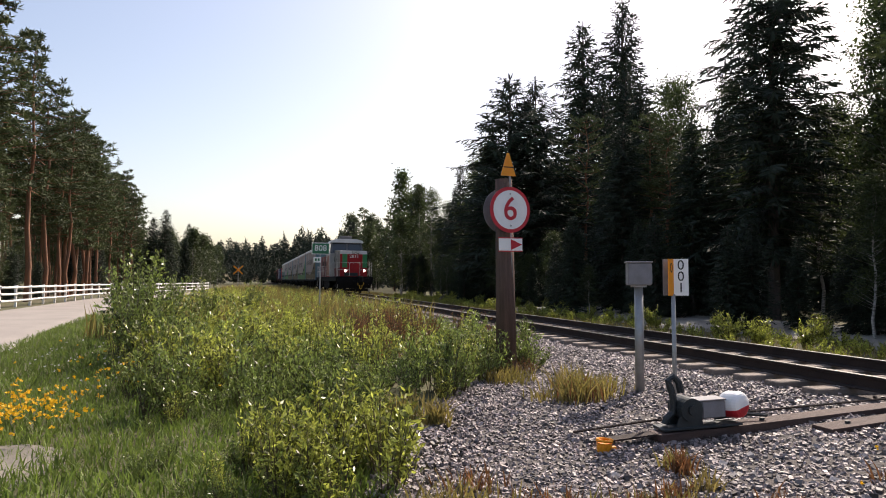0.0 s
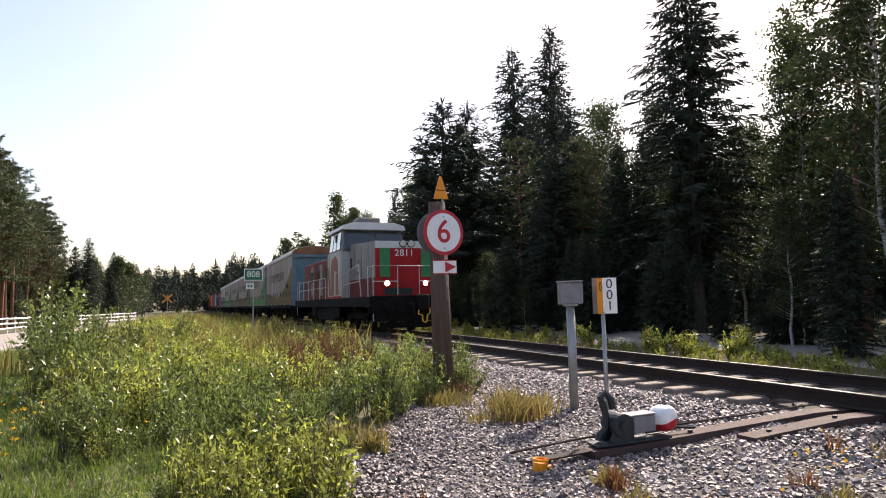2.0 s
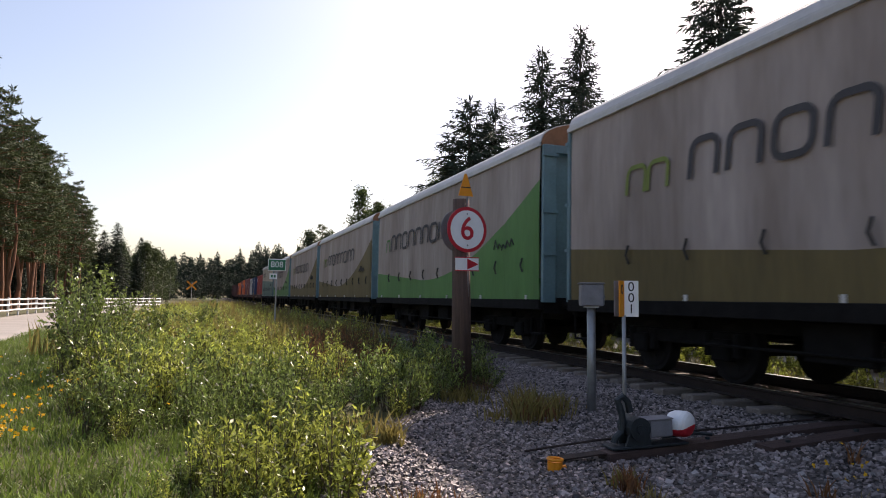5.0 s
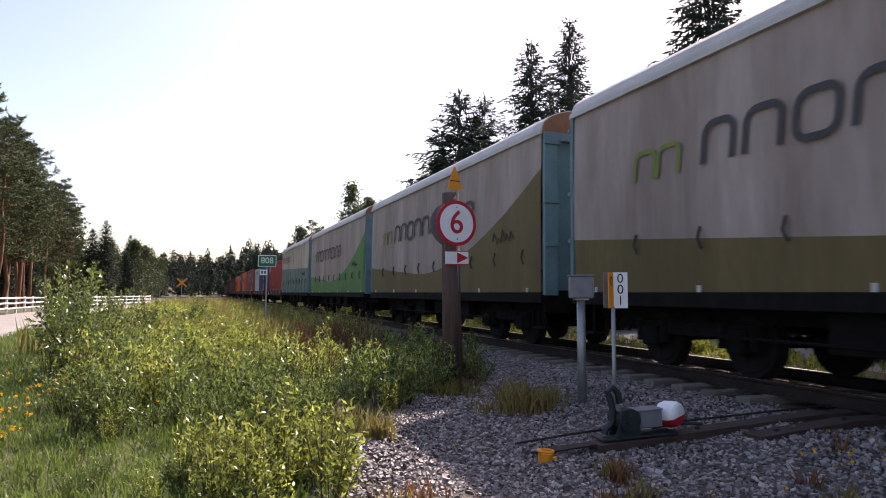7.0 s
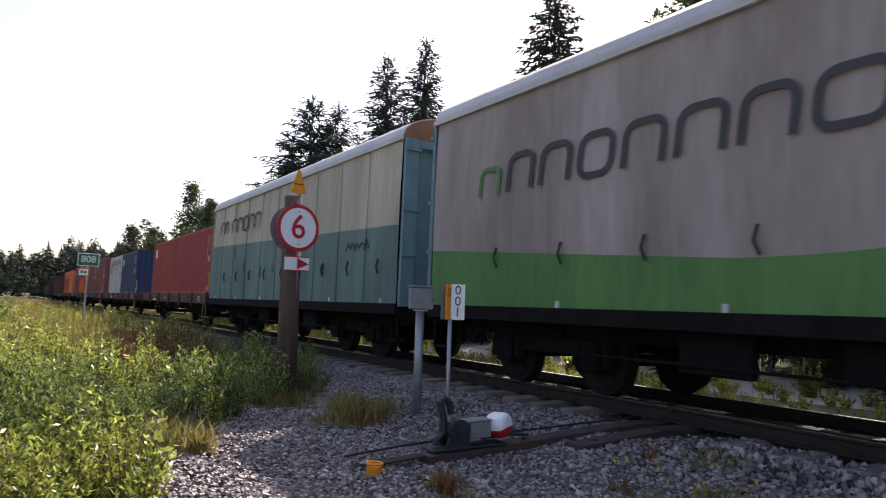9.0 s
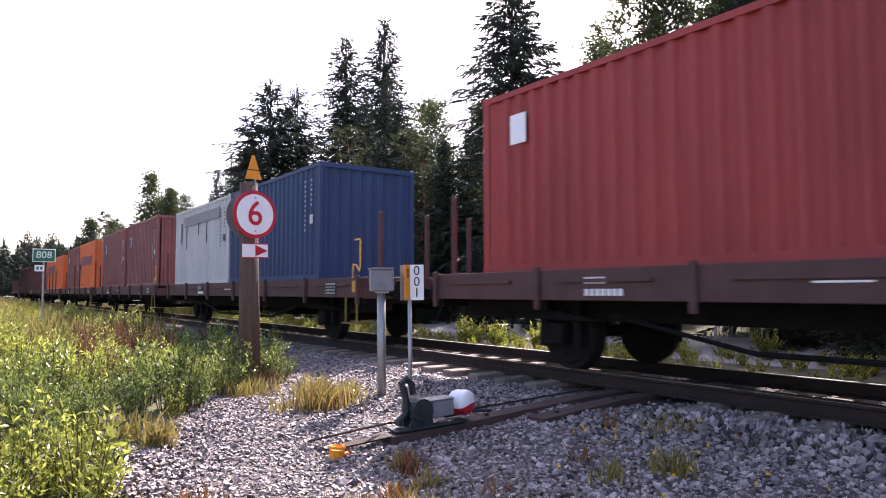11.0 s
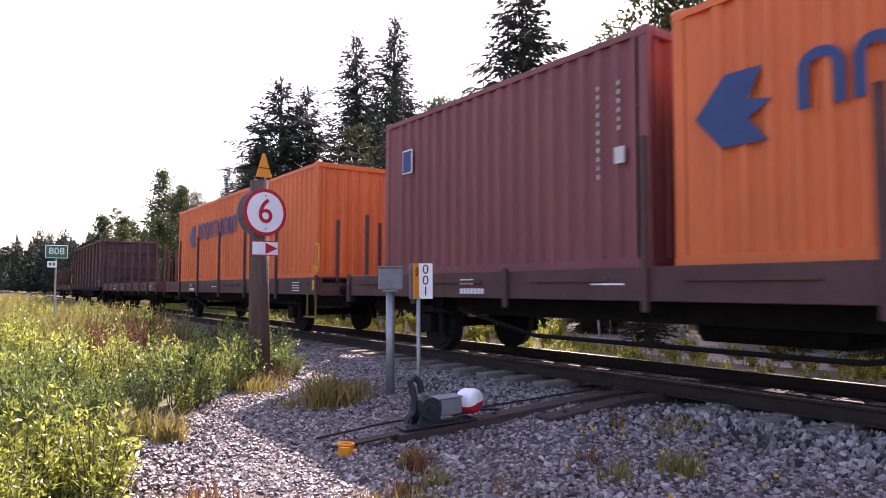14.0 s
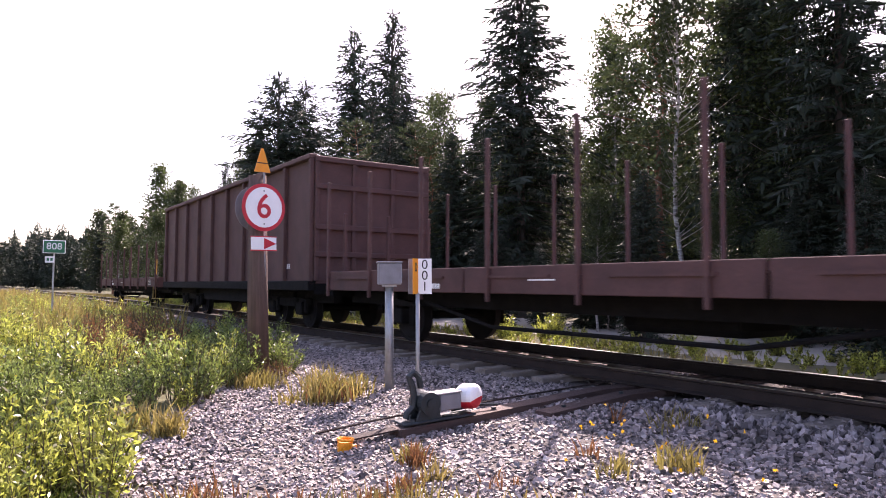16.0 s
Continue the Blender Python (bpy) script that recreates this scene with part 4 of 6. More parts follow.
    tube(bm, [(0.22, y0 - 0.40, 0.84), (0.20, y0 - 0.44, 0.70), (0.34, y0 - 0.45, 0.66), (0.36, y0 - 0.46, 0.44), (0.44, y0 - 0.46, 0.38), (0.52, y0 - 0.46, 0.44), (0.54, y0 - 0.45, 0.66), (0.64, y0 - 0.44, 0.72), (0.66, y0 - 0.40, 0.90)], 0.026)
    part("yellow_hook", bm, M_YELLOW, lo, "yellow coupling bracket")
    part("plough", boxes((-1.1, 1.1, y0 + 0.1, y0 + 0.16, 0.2, 0.42)), M_UNDER, lo)
    part("apron", boxes((-1.30, 1.30, y0 + 0.02, y0 + 0.08, 0.44, 0.745)), M_UNDER, lo, "sooty front apron under the buffer beam")
    bm = boxes((0.22, 0.62, y0 - 0.50, y0 - 0.07, 0.86, 1.42), bevel=0.05)
    part("automatic_coupler", bm, M_UNDER, lo, "dark bulky coupler head")
    for sx in (-1, 1):
        part("air_tank", cyl(bmesh.new(), (sx * 1.12, 4.9, 0.72), (sx * 1.12, 12.0, 0.72), 0.24, seg=14), M_UNDER, lo, "sooty air reservoir")
    for y in (2.9, 13.1):
        bogie(lo, y, 2.6, 0.5)
    buffers(lo, y0 - 0.06, y1 + 0.06)
    return lo


locomotive()
LIVERY = (("olive", "dusty beige covered wagon with an olive-brown wave"), ("green", "dusty beige covered wagon with a bright green wave"), ("olive", "dusty beige covered wagon with an olive-brown wave"),
          ("olive", "dusty beige covered wagon with scrawls and an olive wave"), ("green", "dusty beige covered wagon with a bright green wave"), ("cargo", "cream and dusty teal covered wagon"))
for k, (wave, label) in enumerate(LIVERY):
    tarp_wagon(18.4 + 15.05 * k, wave, label)
flat_wagon(107.9, "brown flat wagon under a red container", ln=14.0)
flat_wagon(124.2, "brown flat wagon under a blue and a white container")
flat_wagon(140.7, "brown flat wagon under two red-brown containers", tall=(6,))
flat_wagon(156.5, "brown flat wagon under an orange and a brown container", tall=(2, 3))
flat_wagon(172.4, "brown flat wagon under a long orange container", tall=(1, 2, 3, 4, 5, 6))
flat_wagon(188.2, "empty brown flat wagon with raised stakes", ln=14.4, tall=range(9), top=3.15, yellow=False, stakes=9, thick=0.06)
gondola(203.3)
flat_wagon(218.6, "empty brown flat wagon with rows of raised stakes", ln=14.4, tall=range(9), stakes=9, thick=0.06)
container(108.7, 12.19, M_REDBOX, "red corrugated freight container")
container(126.6, 6.06, M_BLUEBOX, "dark blue corrugated freight container")
container(132.8, 6.06, M_WHITEBOX, "dirty white freight container")
container(141.6, 6.06, M_BROWNBOX, "red-brown corrugated freight container", z1=4.12, half=1.26)
container(148.2, 6.06, M_BROWNBOX, "red-brown corrugated freight container", z1=4.12, half=1.26)
container(157.5, 6.06, M_ORANGEBOX, "orange corrugated freight container with end doors", "doors", z1=4.12, half=1.26)
container(163.9, 6.06, M_BROWNBOX, "red-brown corrugated freight container", z1=4.12, half=1.26)
container(173.15, 12.75, M_ORANGEBOX, "long orange freight container with a plain blue mark", z1=3.95)


# ---- lineside things ----
def speed_post(x, y):
    g = ground_z(x, y) - 0.05
    p = thing("sign_post", "weathered wooden post with a round white sign ringed in red", "sign post", m=pose(x, y, g, 0, -1.2, 0))
    bm = bmesh.new()
    cyl(bm, (0, 0, 0), (0, 0, 3.16), 0.165, 0.135, 14)
    for v in bm.verts:
        v.co.x += 0.01 * noise.noise(v.co * 2)
    part("post", bm, M_POLE, p, "dark weathered wooden post", True)
    face = radians(10)

    def turned(bm):
        bmesh.ops.rotate(bm, verts=bm.verts, cent=(0, 0, 0), matrix=Matrix.Rotation(face, 3, "Z"))
        return bm
    z = 2.66
    bm = bmesh.new()
    cyl(bm, (0, -0.19, z), (0, -0.175, z), 0.36, 0.36, 40)
    sign = part("round_sign", turned(bm), M_RED, p, "round sign with a red ring")
    bm = bmesh.new()
    cyl(bm, (0, -0.194, z), (0, -0.189, z), 0.305, 0.305, 40)
    part("sign_face", turned(bm), M_WHITE, sign, "white sign face")
    ob = text("numeral", "6", 0.52, M_RED, sign, Matrix.Rotation(face, 4, "Z") @ pose(-0.005, -0.197, z, 90, 0, 0), depth=0.003, bold=0.003)
    for dz in (0.25, -0.25):
        bm = bmesh.new()
        cyl(bm, (0, -0.2, z + dz), (0, -0.19, z + dz), 0.014, 0.014, 8)
        part("bolt", turned(bm), M_GALV, sign)
    # behind it another round plate, facing back
    bm = bmesh.new()
    cyl(bm, (0.07, 0.15, z + 0.01), (0.07, 0.165, z + 0.01), 0.36, 0.36, 40)
    part("rear_sign", turned(bm), M_GREYBOX, p, "grey back of a second round sign")
    plate = part("arrow_plate", turned(boxes((-0.21, 0.21, -0.188, -0.175, 2.02, 2.21))), M_WHITE, p, "white plate with a red arrow")
    bm = bmesh.new()
    prism(bm, [(0.0, 2.03), (0.205, 2.115), (0.0, 2.2)], "y", -0.192, -0.186)
    part("arrow", turned(bm), M_RED, plate)
    part("plate_rim", turned(boxes((-0.22, 0.22, -0.186, -0.174, 2.005, 2.02), (-0.22, 0.22, -0.186, -0.174, 2.21, 2.225))), M_RED, plate)
    bm = bmesh.new()
    prism(bm, [(-0.135, 3.20), (0.135, 3.20), (0.018, 3.56), (-0.018, 3.56)], "y", -0.15, -0.135)
    tri = part("triangle_sign", turned(bm), M_ORANGE, p, "orange triangle with a dark bar")
    part("dark_bar", turned(boxes((-0.09, 0.09, -0.153, -0.149, 3.33, 3.345))), M_BLACK, tri)
    part("sign_stay", turned(boxes((0.02, 0.05, -0.14, -0.12, 1.2, 3.3))), M_GALV, p)


def junction_box(x, y):
    g = ground_z(x, y) - 0.05
    p = thing("junction_box", "grey metal cabinet on a round grey post", "cabinet", m=pose(x, y, g, 0, -0.5, -24))
    bm = bmesh.new()
    cyl(bm, (0, 0, 0), (0, 0, 1.45), 0.06, 0.056, 16)
    part("post", bm, M_GALV, p, "grey steel post", True)
    body = part("box", boxes((-0.15, 0.15, -0.13, 0.13, 1.45, 1.74), bevel=0.012), M_GREYBOX, p, "grey metal box")
    part("lid", boxes((-0.165, 0.165, -0.145, 0.145, 1.74, 1.76), bevel=0.006), M_GREYBOX, body)
    part("door", boxes((0.15, 0.158, -0.11, 0.11, 1.47, 1.72)), M_GALV, body)
    part("lock", boxes((0.158, 0.17, -0.09, -0.06, 1.55, 1.6)), M_IRON, body)
    part("flange", boxes((-0.09, 0.09, -0.09, 0.09, 1.425, 1.45)), M_GALV, p)


def point_sign(x, y):
    g = ground_z(x, y)
    p = thing("number_sign", "white and orange switch number sign on a thin post", "sign", m=pose(x, y, g, 0, -0.6, 0))
    bm = bmesh.new()
    cyl(bm, (0, 0, 0), (0, 0, 1.36), 0.024, 0.022, 10)
    part("post", bm, M_GALV, p, "thin grey post", True)
    turn = Matrix.Rotation(radians(-28), 4, "Z")
    bm = boxes((-0.0, 0.155, -0.012, 0.0, 1.345, 1.735))
    bmesh.ops.transform(bm, matrix=turn, verts=bm.verts)
    panel = part("number_panel", bm, M_WHITE, p, "white panel with black numerals")
    for k, ch in enumerate("001"):
        text("numeral", ch, 0.145, M_BLACK, panel, turn @ pose(0.078, -0.0135, 1.665 - k * 0.12, 90, 0, 0), depth=0.001)
    turn2 = Matrix.Rotation(radians(20), 4, "Z")
    bm = boxes((-0.09, 0.0, -0.012, 0.0, 1.345, 1.735))
    bmesh.ops.transform(bm, matrix=turn2, verts=bm.verts)
    side = part("orange_panel", bm, M_ORANGE, p, "orange side panel")
    text("numeral", "0", 0.145, M_BLACK, side, turn2 @ pose(-0.045, -0.0135, 1.635, 90, 0, 0) @ Matrix.Diagonal((0.6, 1, 1, 1)), depth=0.001)
    bm = boxes((-0.08, 0.17, 0.06, 0.07, 1.345, 1.735))
    part("back_panel", bm, M_GREYBOX, p)


def timbers():
    for x0, y, w, z0 in ((3.52, 5.70, 0.22, -0.335), (5.05, 5.30, 0.24, -0.27)):
        t = thing("long_timber", "dark long switch timber lying on the stones", "timber", "switch timbers")
        bm = bmesh.new()
        x1, z1 = 9.05, -0.176
        prism(bm, [(x0, z0 - 0.17), (x1, z1 - 0.17), (x1, z1), (6.3, z1 - 0.006), (x0, z0)], "y", y - w / 2, y + w / 2)
        part("beam", bm, M_TIMBER, t)
        for x in (x0 + 0.3, x0 + 1.2):
            b = bmesh.new()
            z = z0 + (z1 - z0) * (x - x0) / (6.3 - x0)
            cyl(b, (x, y, z - 0.01), (x, y, z + 0.02), 0.025, seg=8)
            part("bolt", b, M_IRON, t)
    r = thing("throw_rod", "long rusty steel rod from the lever to the switch", "rod")
    bm = bmesh.new()
    tube(bm, [(2.85, 6.04, -0.365), (3.6, 6.0, -0.29), (6.9, 5.95, -0.16)], 0.012)
    part("rod", bm, M_RAIL, r)
    p = thing("ground_plate", "thin rusty steel plate lying on the stones", "plate")
    bm = bmesh.new()
    prism(bm, [(3.05, -0.385), (3.55, -0.35), (3.55, -0.335), (3.05, -0.37)], "y", 5.66, 5.80)
    part("plate", bm, M_RAIL, p)


def lever(x, y):
    """Hand-thrown switch lever with a red and white weight."""
    p = thing("switch_lever", "cast-iron hand lever with a red and white round weight", "switch lever", m=pose(x, y, -0.30, 0, -3.0, -6) @ Matrix.Diagonal((0.9, 0.9, 0.92, 1)))
    bm = boxes((-0.4, 0.5, -0.13, 0.13, 0.0, 0.025), bevel=0.006)
    part("base_plate", bm, M_IRON, p)
    for k in (-0.11, 0.07):
        bm = bmesh.new()
        prism(bm, [(-0.24, 0.02), (0.06, 0.02), (0.03, 0.2), (-0.03, 0.30), (-0.12, 0.30), (-0.18, 0.16)], "y", k, k + 0.035)
        part("bracket", bm, M_IRON, p, "dark cast bracket")
    bm = bmesh.new()
    cyl(bm, (-0.08, -0.15, 0.2), (-0.08, 0.15, 0.2), 0.12, 0.12, 20)
    cyl(bm, (-0.08, -0.18, 0.2), (-0.08, 0.18, 0.2), 0.05, 0.05, 12)
    part("pivot_drum", bm, M_IRON, p)
    bm = bmesh.new()
    pts = [(-0.26 + 0.05 * math.sin(k / 8 * math.pi) - (0.06 if k < 2 else 0), 0.0, 0.05 + 0.055 * k) for k in range(9)]
    tube(bm, pts + [(-0.20, 0.0, 0.53), (-0.14, 0, 0.47), (-0.12, 0, 0.36)], 0.038, 8)
    part("curved_horn", bm, M_IRON, p, "curved dark casting")
    bm = boxes((0.06, 0.33, -0.10, 0.10, 0.09, 0.27), bevel=0.012)
    part("grey_housing", bm, M_GREYBOX, p, "grey metal housing")
    part("housing_lid", boxes((0.02, 0.34, -0.11, 0.11, 0.27, 0.285), bevel=0.006), M_GREYBOX, p)
    # weight: a short drum on its side, white above and red below
    axis = Vector((0.42, -0.9, 0.05)).normalized()
    for name, m, a0, a1 in (("weight_top", M_WHITE, -0.35, math.pi + 0.12), ("weight_base", M_RED, math.pi + 0.12, math.tau - 0.35)):
        bm = bmesh.new()
        up = Vector((0, 0, 1))
        a = axis.cross(up).normalized()
        c = Vector((0.47, -0.02, 0.20))
        n = 16
        out = [a * math.cos(w) + up * math.sin(w) for w in (a0 + (a1 - a0) * k / n for k in range(n + 1))]
        rings = []
        for along, rad in ((-0.13, 0.08), (-0.11, 0.12), (-0.06, 0.138), (0.06, 0.138), (0.10, 0.125), (0.12, 0.10), (0.135, 0.055)):
            rings.append([bm.verts.new(c + axis * along + o * rad) for o in out])
        for r0, r1 in zip(rings, rings[1:]):
            for k in range(n):
                bm.faces.new((r0[k], r0[k + 1], r1[k + 1], r1[k]))
            bm.faces.new((r0[-1], r0[0], r1[0], r1[-1]))
        bm.faces.new(rings[0][::-1]), bm.faces.new(rings[-1])
        part(name, bm, m, p, "white upper half of the weight" if m is M_WHITE else "red lower half of the weight")
    bm = bmesh.new()
    tube(bm, [(0.3, 0.08, 0.05), (0.7, 0.1, 0.06), (0.9, 0.05, 0.04)], 0.02)
    tube(bm, [(0.1, 0.0, 0.2), (0.5, -0.02, 0.235)], 0.03)
    part("lever_arm", bm, M_IRON, p)


def cap(x, y):
    g = ground_z(x, y)
    p = thing("cable_cap", "orange plastic cap on a short stub in the stones", "cap", m=pose(x, y, g + 0.01, 0, 3, 0) @ Matrix.Diagonal((0.85, 0.85, 0.8, 1)))
    bm = bmesh.new()
    cyl(bm, (0, 0, -0.02), (0, 0, 0.10), 0.075, 0.082, 18)
    ring = [(0.078 * math.cos(k * math.tau / 16), 0.078 * math.sin(k * math.tau / 16), 0.125) for k in range(17)]
    tube(bm, ring, 0.018, 6)
    cyl(bm, (0.05, 0, 0.03), (0.13, 0, 0.04), 0.025, 0.025, 8)
    part("cap", bm, M_ORANGE, p)


def km_sign(x, y):
    g = ground_z(x, y)
    p = thing("distance_sign", "green distance sign with white numerals on a thin post", "sign", m=pose(x, y, g, 0, 0, 0))
    bm = bmesh.new()
    cyl(bm, (0, 0, 0), (0, 0, 3.1), 0.035, 0.03, 10)
    part("post", bm, M_GALV, p, "thin grey post")
    panel = part("panel", boxes((-0.38, 0.38, -0.06, -0.04, 2.64, 3.14), bevel=0.006), M_WHITE, p)
    part("green_field", boxes((-0.355, 0.355, -0.064, -0.05, 2.665, 3.115)), M_SIGNGREEN, panel, "green sign face")
    text("numerals", "808", 0.36, M_WHITE, panel, pose(0, -0.067, 2.90, 90, 0, 0))
    small = part("small_plate", boxes((-0.30, 0.02, -0.055, -0.04, 2.28, 2.52)), M_WHITE, p, "small white plate")
    part("plate_bar", boxes((-0.24, -0.16, -0.058, -0.05, 2.35, 2.46), (-0.12, -0.04, -0.058, -0.05, 2.35, 2.46)), M_SIGNGREEN, small)


def crossing_sign(x, y):
    p = thing("crossing_sign", "orange diagonal cross of a level crossing on a post", "sign", m=pose(x, y, ground_z(x, y)))
    bm = bmesh.new()
    cyl(bm, (0, 0, 0), (0, 0, 3.6), 0.06, 0.05, 8)
    part("post", bm, M_GALV, p)
    for s in (-1, 1):
        bm = boxes((-0.95, 0.95, -0.09, -0.07, -0.11, 0.11))
        bmesh.ops.rotate(bm, verts=bm.verts, cent=(0, 0, 0), matrix=Matrix.Rotation(radians(s * 42), 3, "Y"))
        bmesh.ops.translate(bm, verts=bm.verts, vec=(0, s * 0.012, 3.1))
        part("cross_arm", bm, M_ORANGE, p, "orange cross arm")


def fence():
    f = thing("fence", "white three-rail wooden fence along the road", "fence")
    pts = [(-12.9, 40.5)]
    while pts[-1][1] < 95:
        x, y = pts[-1]
        d = Vector((0.02 if y < 60 else 0.20, 1)).normalized() * 2.4
        pts.append((x + d.x, y + d.y))
    rng = random.Random(4)
    for k, (x, y) in enumerate(pts):
        g = ground_z(x, y)
        part("fence_post", boxes((x - 0.06, x + 0.06, y - 0.06, y + 0.06, g - 0.1, g + 1.2), bevel=0.01), M_FENCE, f)
    for (x, y), (x2, y2) in zip(pts, pts[1:]):
        g = ground_z(x, y)
        for z in (0.35, 0.72, 1.08):
            bm = bmesh.new()
            dz = rng.uniform(-0.03, 0.03)
            a, b = Vector((x + 0.07, y - 0.03, g + z)), Vector((x2 + 0.07, y2 + 0.03, g + z + dz))
            cyl(bm, a, b, 0.065, 0.06, 6)
            part("fence_rail", bm, M_FENCE, f)


def light_pole(x, y, h):
    p = thing("wooden_pole", "thin dark wooden pole beside the road", "pole", m=pose(x, y, ground_z(x, y)))
    bm = bmesh.new()
    cyl(bm, (0, 0, 0), (0, 0, h), 0.09, 0.07, 8)
    part("pole", bm, M_POLE, p)
    part("cap_plate", boxes((-0.12, 0.12, -0.12, 0.12, h, h + 0.04)), M_IRON, p)


speed_post(3.74, 10.15)
junction_box(4.74, 7.93)
point_sign(4.20, 6.37)
timbers()
lever(3.95, 5.72)
cap(2.92, 5.57)
km_sign(2.65, 30.0)
crossing_sign(-2.5, 112.0)
fence()
light_pole(-12.9, 39.0, 3.0)


# ---- vegetation ----
def rot_to(d):
    return Vector((0, 0, 1)).rotation_difference(Vector(d)).to_matrix()


def leafy(n, place, size, aspect, rng, up=0.3, fold=0.0):
    """Arrays of n leaf quads. place(k) gives the point; leaves stand at chance angles."""
    verts, faces = [], []
    for k in range(n):
        p = place(k)
        d = Vector((rng.gauss(0, 1), rng.gauss(0, 1), rng.gauss(up, 0.8))).normalized()
        s = d.cross(Vector((rng.gauss(0, 1), rng.gauss(0, 1), rng.gauss(0, 1)))).normalized()
        ln = size * rng.uniform(0.7, 1.3)
        w = ln * aspect
        b = len(verts)
        mid = p + d * ln * 0.5
        verts += [p, mid + s * w, p + d * ln, mid - s * w]
        faces.append((b, b + 1, b + 2, b + 3))
    return verts, faces


def stems_mesh(bm, rng, n, h, spread):
    tips = []
    for k in range(n):
        a = rng.uniform(0, math.tau)
        r = rng.uniform(0, 0.12)
        p0 = Vector((r * math.cos(a), r * math.sin(a), -0.05))
        lean = Vector((math.cos(a), math.sin(a), 0)) * spread * rng.uniform(0.3, 1.0)
        top = h * rng.uniform(0.45, 1.08)
        p1, p2 = p0 + lean * 0.4 + Vector((0, 0, top * 0.5)), p0 + lean + Vector((0, 0, top))
        cyl(bm, p0, p1, 0.010, 0.007, 4, False), cyl(bm, p1, p2, 0.007, 0.003, 4, False)
        tips.append((p0, p1, p2))
    return tips


def bush(name, seed, h, spread, stems, per, size, aspect, material, label, top_only=0.15, extra=None):
    rng = random.Random(seed)
    t = thing(name, label, "bush", "bushes beside the track")
    bm = bmesh.new()
    tips = stems_mesh(bm, rng, stems, h, spread)
    tagged(part("brushwood", bm, M_STEM, t), kind="stuff")

    def place(k):
        p0, p1, p2 = tips[k % len(tips)]
        u = rng.uniform(top_only, 1.0)
        p = p0.lerp(p1, u * 2) if u < 0.5 else p1.lerp(p2, u * 2 - 1)
        return p + Vector((rng.gauss(0, 0.03), rng.gauss(0, 0.03), rng.gauss(0, 0.03)))
    v, f = leafy(stems * per, place, size, aspect, rng, up=1.0)
    tagged(raw("foliage", v, f, material, t), kind="stuff")
    if extra:
        mat_, n, sz = extra
        v, f = leafy(n, lambda k: tips[k % len(tips)][2] + Vector((rng.gauss(0, 0.03), rng.gauss(0, 0.03), rng.gauss(0, 0.05))), sz, 0.4, rng)
        raw("flower_heads", v, f, mat_, t)
    return t


def scatter(protos, spots, rng):
    """The first spots take the models themselves, the others copies."""
    used = set()
    for x, y, sc in spots:
        k = rng.randrange(len(protos))
        m = pose(x, y, ground_z(x, y) - 0.02, rng.gauss(0, 4), rng.gauss(0, 4), rng.uniform(0, 360)) @ Matrix.Diagonal((sc * rng.uniform(0.85, 1.15), sc * rng.uniform(0.85, 1.15), sc, 1))
        if k in used:
            ob = copy_thing(protos[k], Matrix())
        else:
            used.add(k)
            ob = protos[k]
        ob.matrix_basis = m


def joined(name, protos, spots, rng, material, label, child="foliage", thin=2, grow=1.4, category="bushes"):
    """Many far bushes as one mesh: the models' leaves, thinned, at each spot."""
    data = []
    for p in protos:
        me = [c for c in p.children if c.name.startswith(child)][0].data
        co = np.empty(len(me.vertices) * 3)
        me.vertices.foreach_get("co", co)
        data.append(co.reshape(-1, 4, 3)[::thin])
    allv = []
    for x, y, sc in spots:
        q = data[rng.randrange(len(data))]
        mid = q.mean(axis=1, keepdims=True)
        q = (mid + (q - mid) * grow) * sc
        a = rng.uniform(0, math.tau)
        c, s = math.cos(a), math.sin(a)
        q = q @ np.array(((c, s, 0), (-s, c, 0), (0, 0, 1))) + np.array((x, y, ground_z(x, y) - 0.02))
        allv.append(q.reshape(-1, 3))
    v = np.concatenate(allv)
    me = bpy.data.meshes.new(name)
    me.vertices.add(len(v))
    me.vertices.foreach_set("co", v.ravel())
    n = len(v) // 4
    me.loops.add(n * 4)
    me.loops.foreach_set("vertex_index", np.arange(n * 4))
    me.polygons.add(n)
    me.polygons.foreach_set("loop_start", np.arange(n) * 4)
    me.update(calc_edges=True)
    me.validate()
    tagged(link(name, me, material), label, category, kind="stuff")


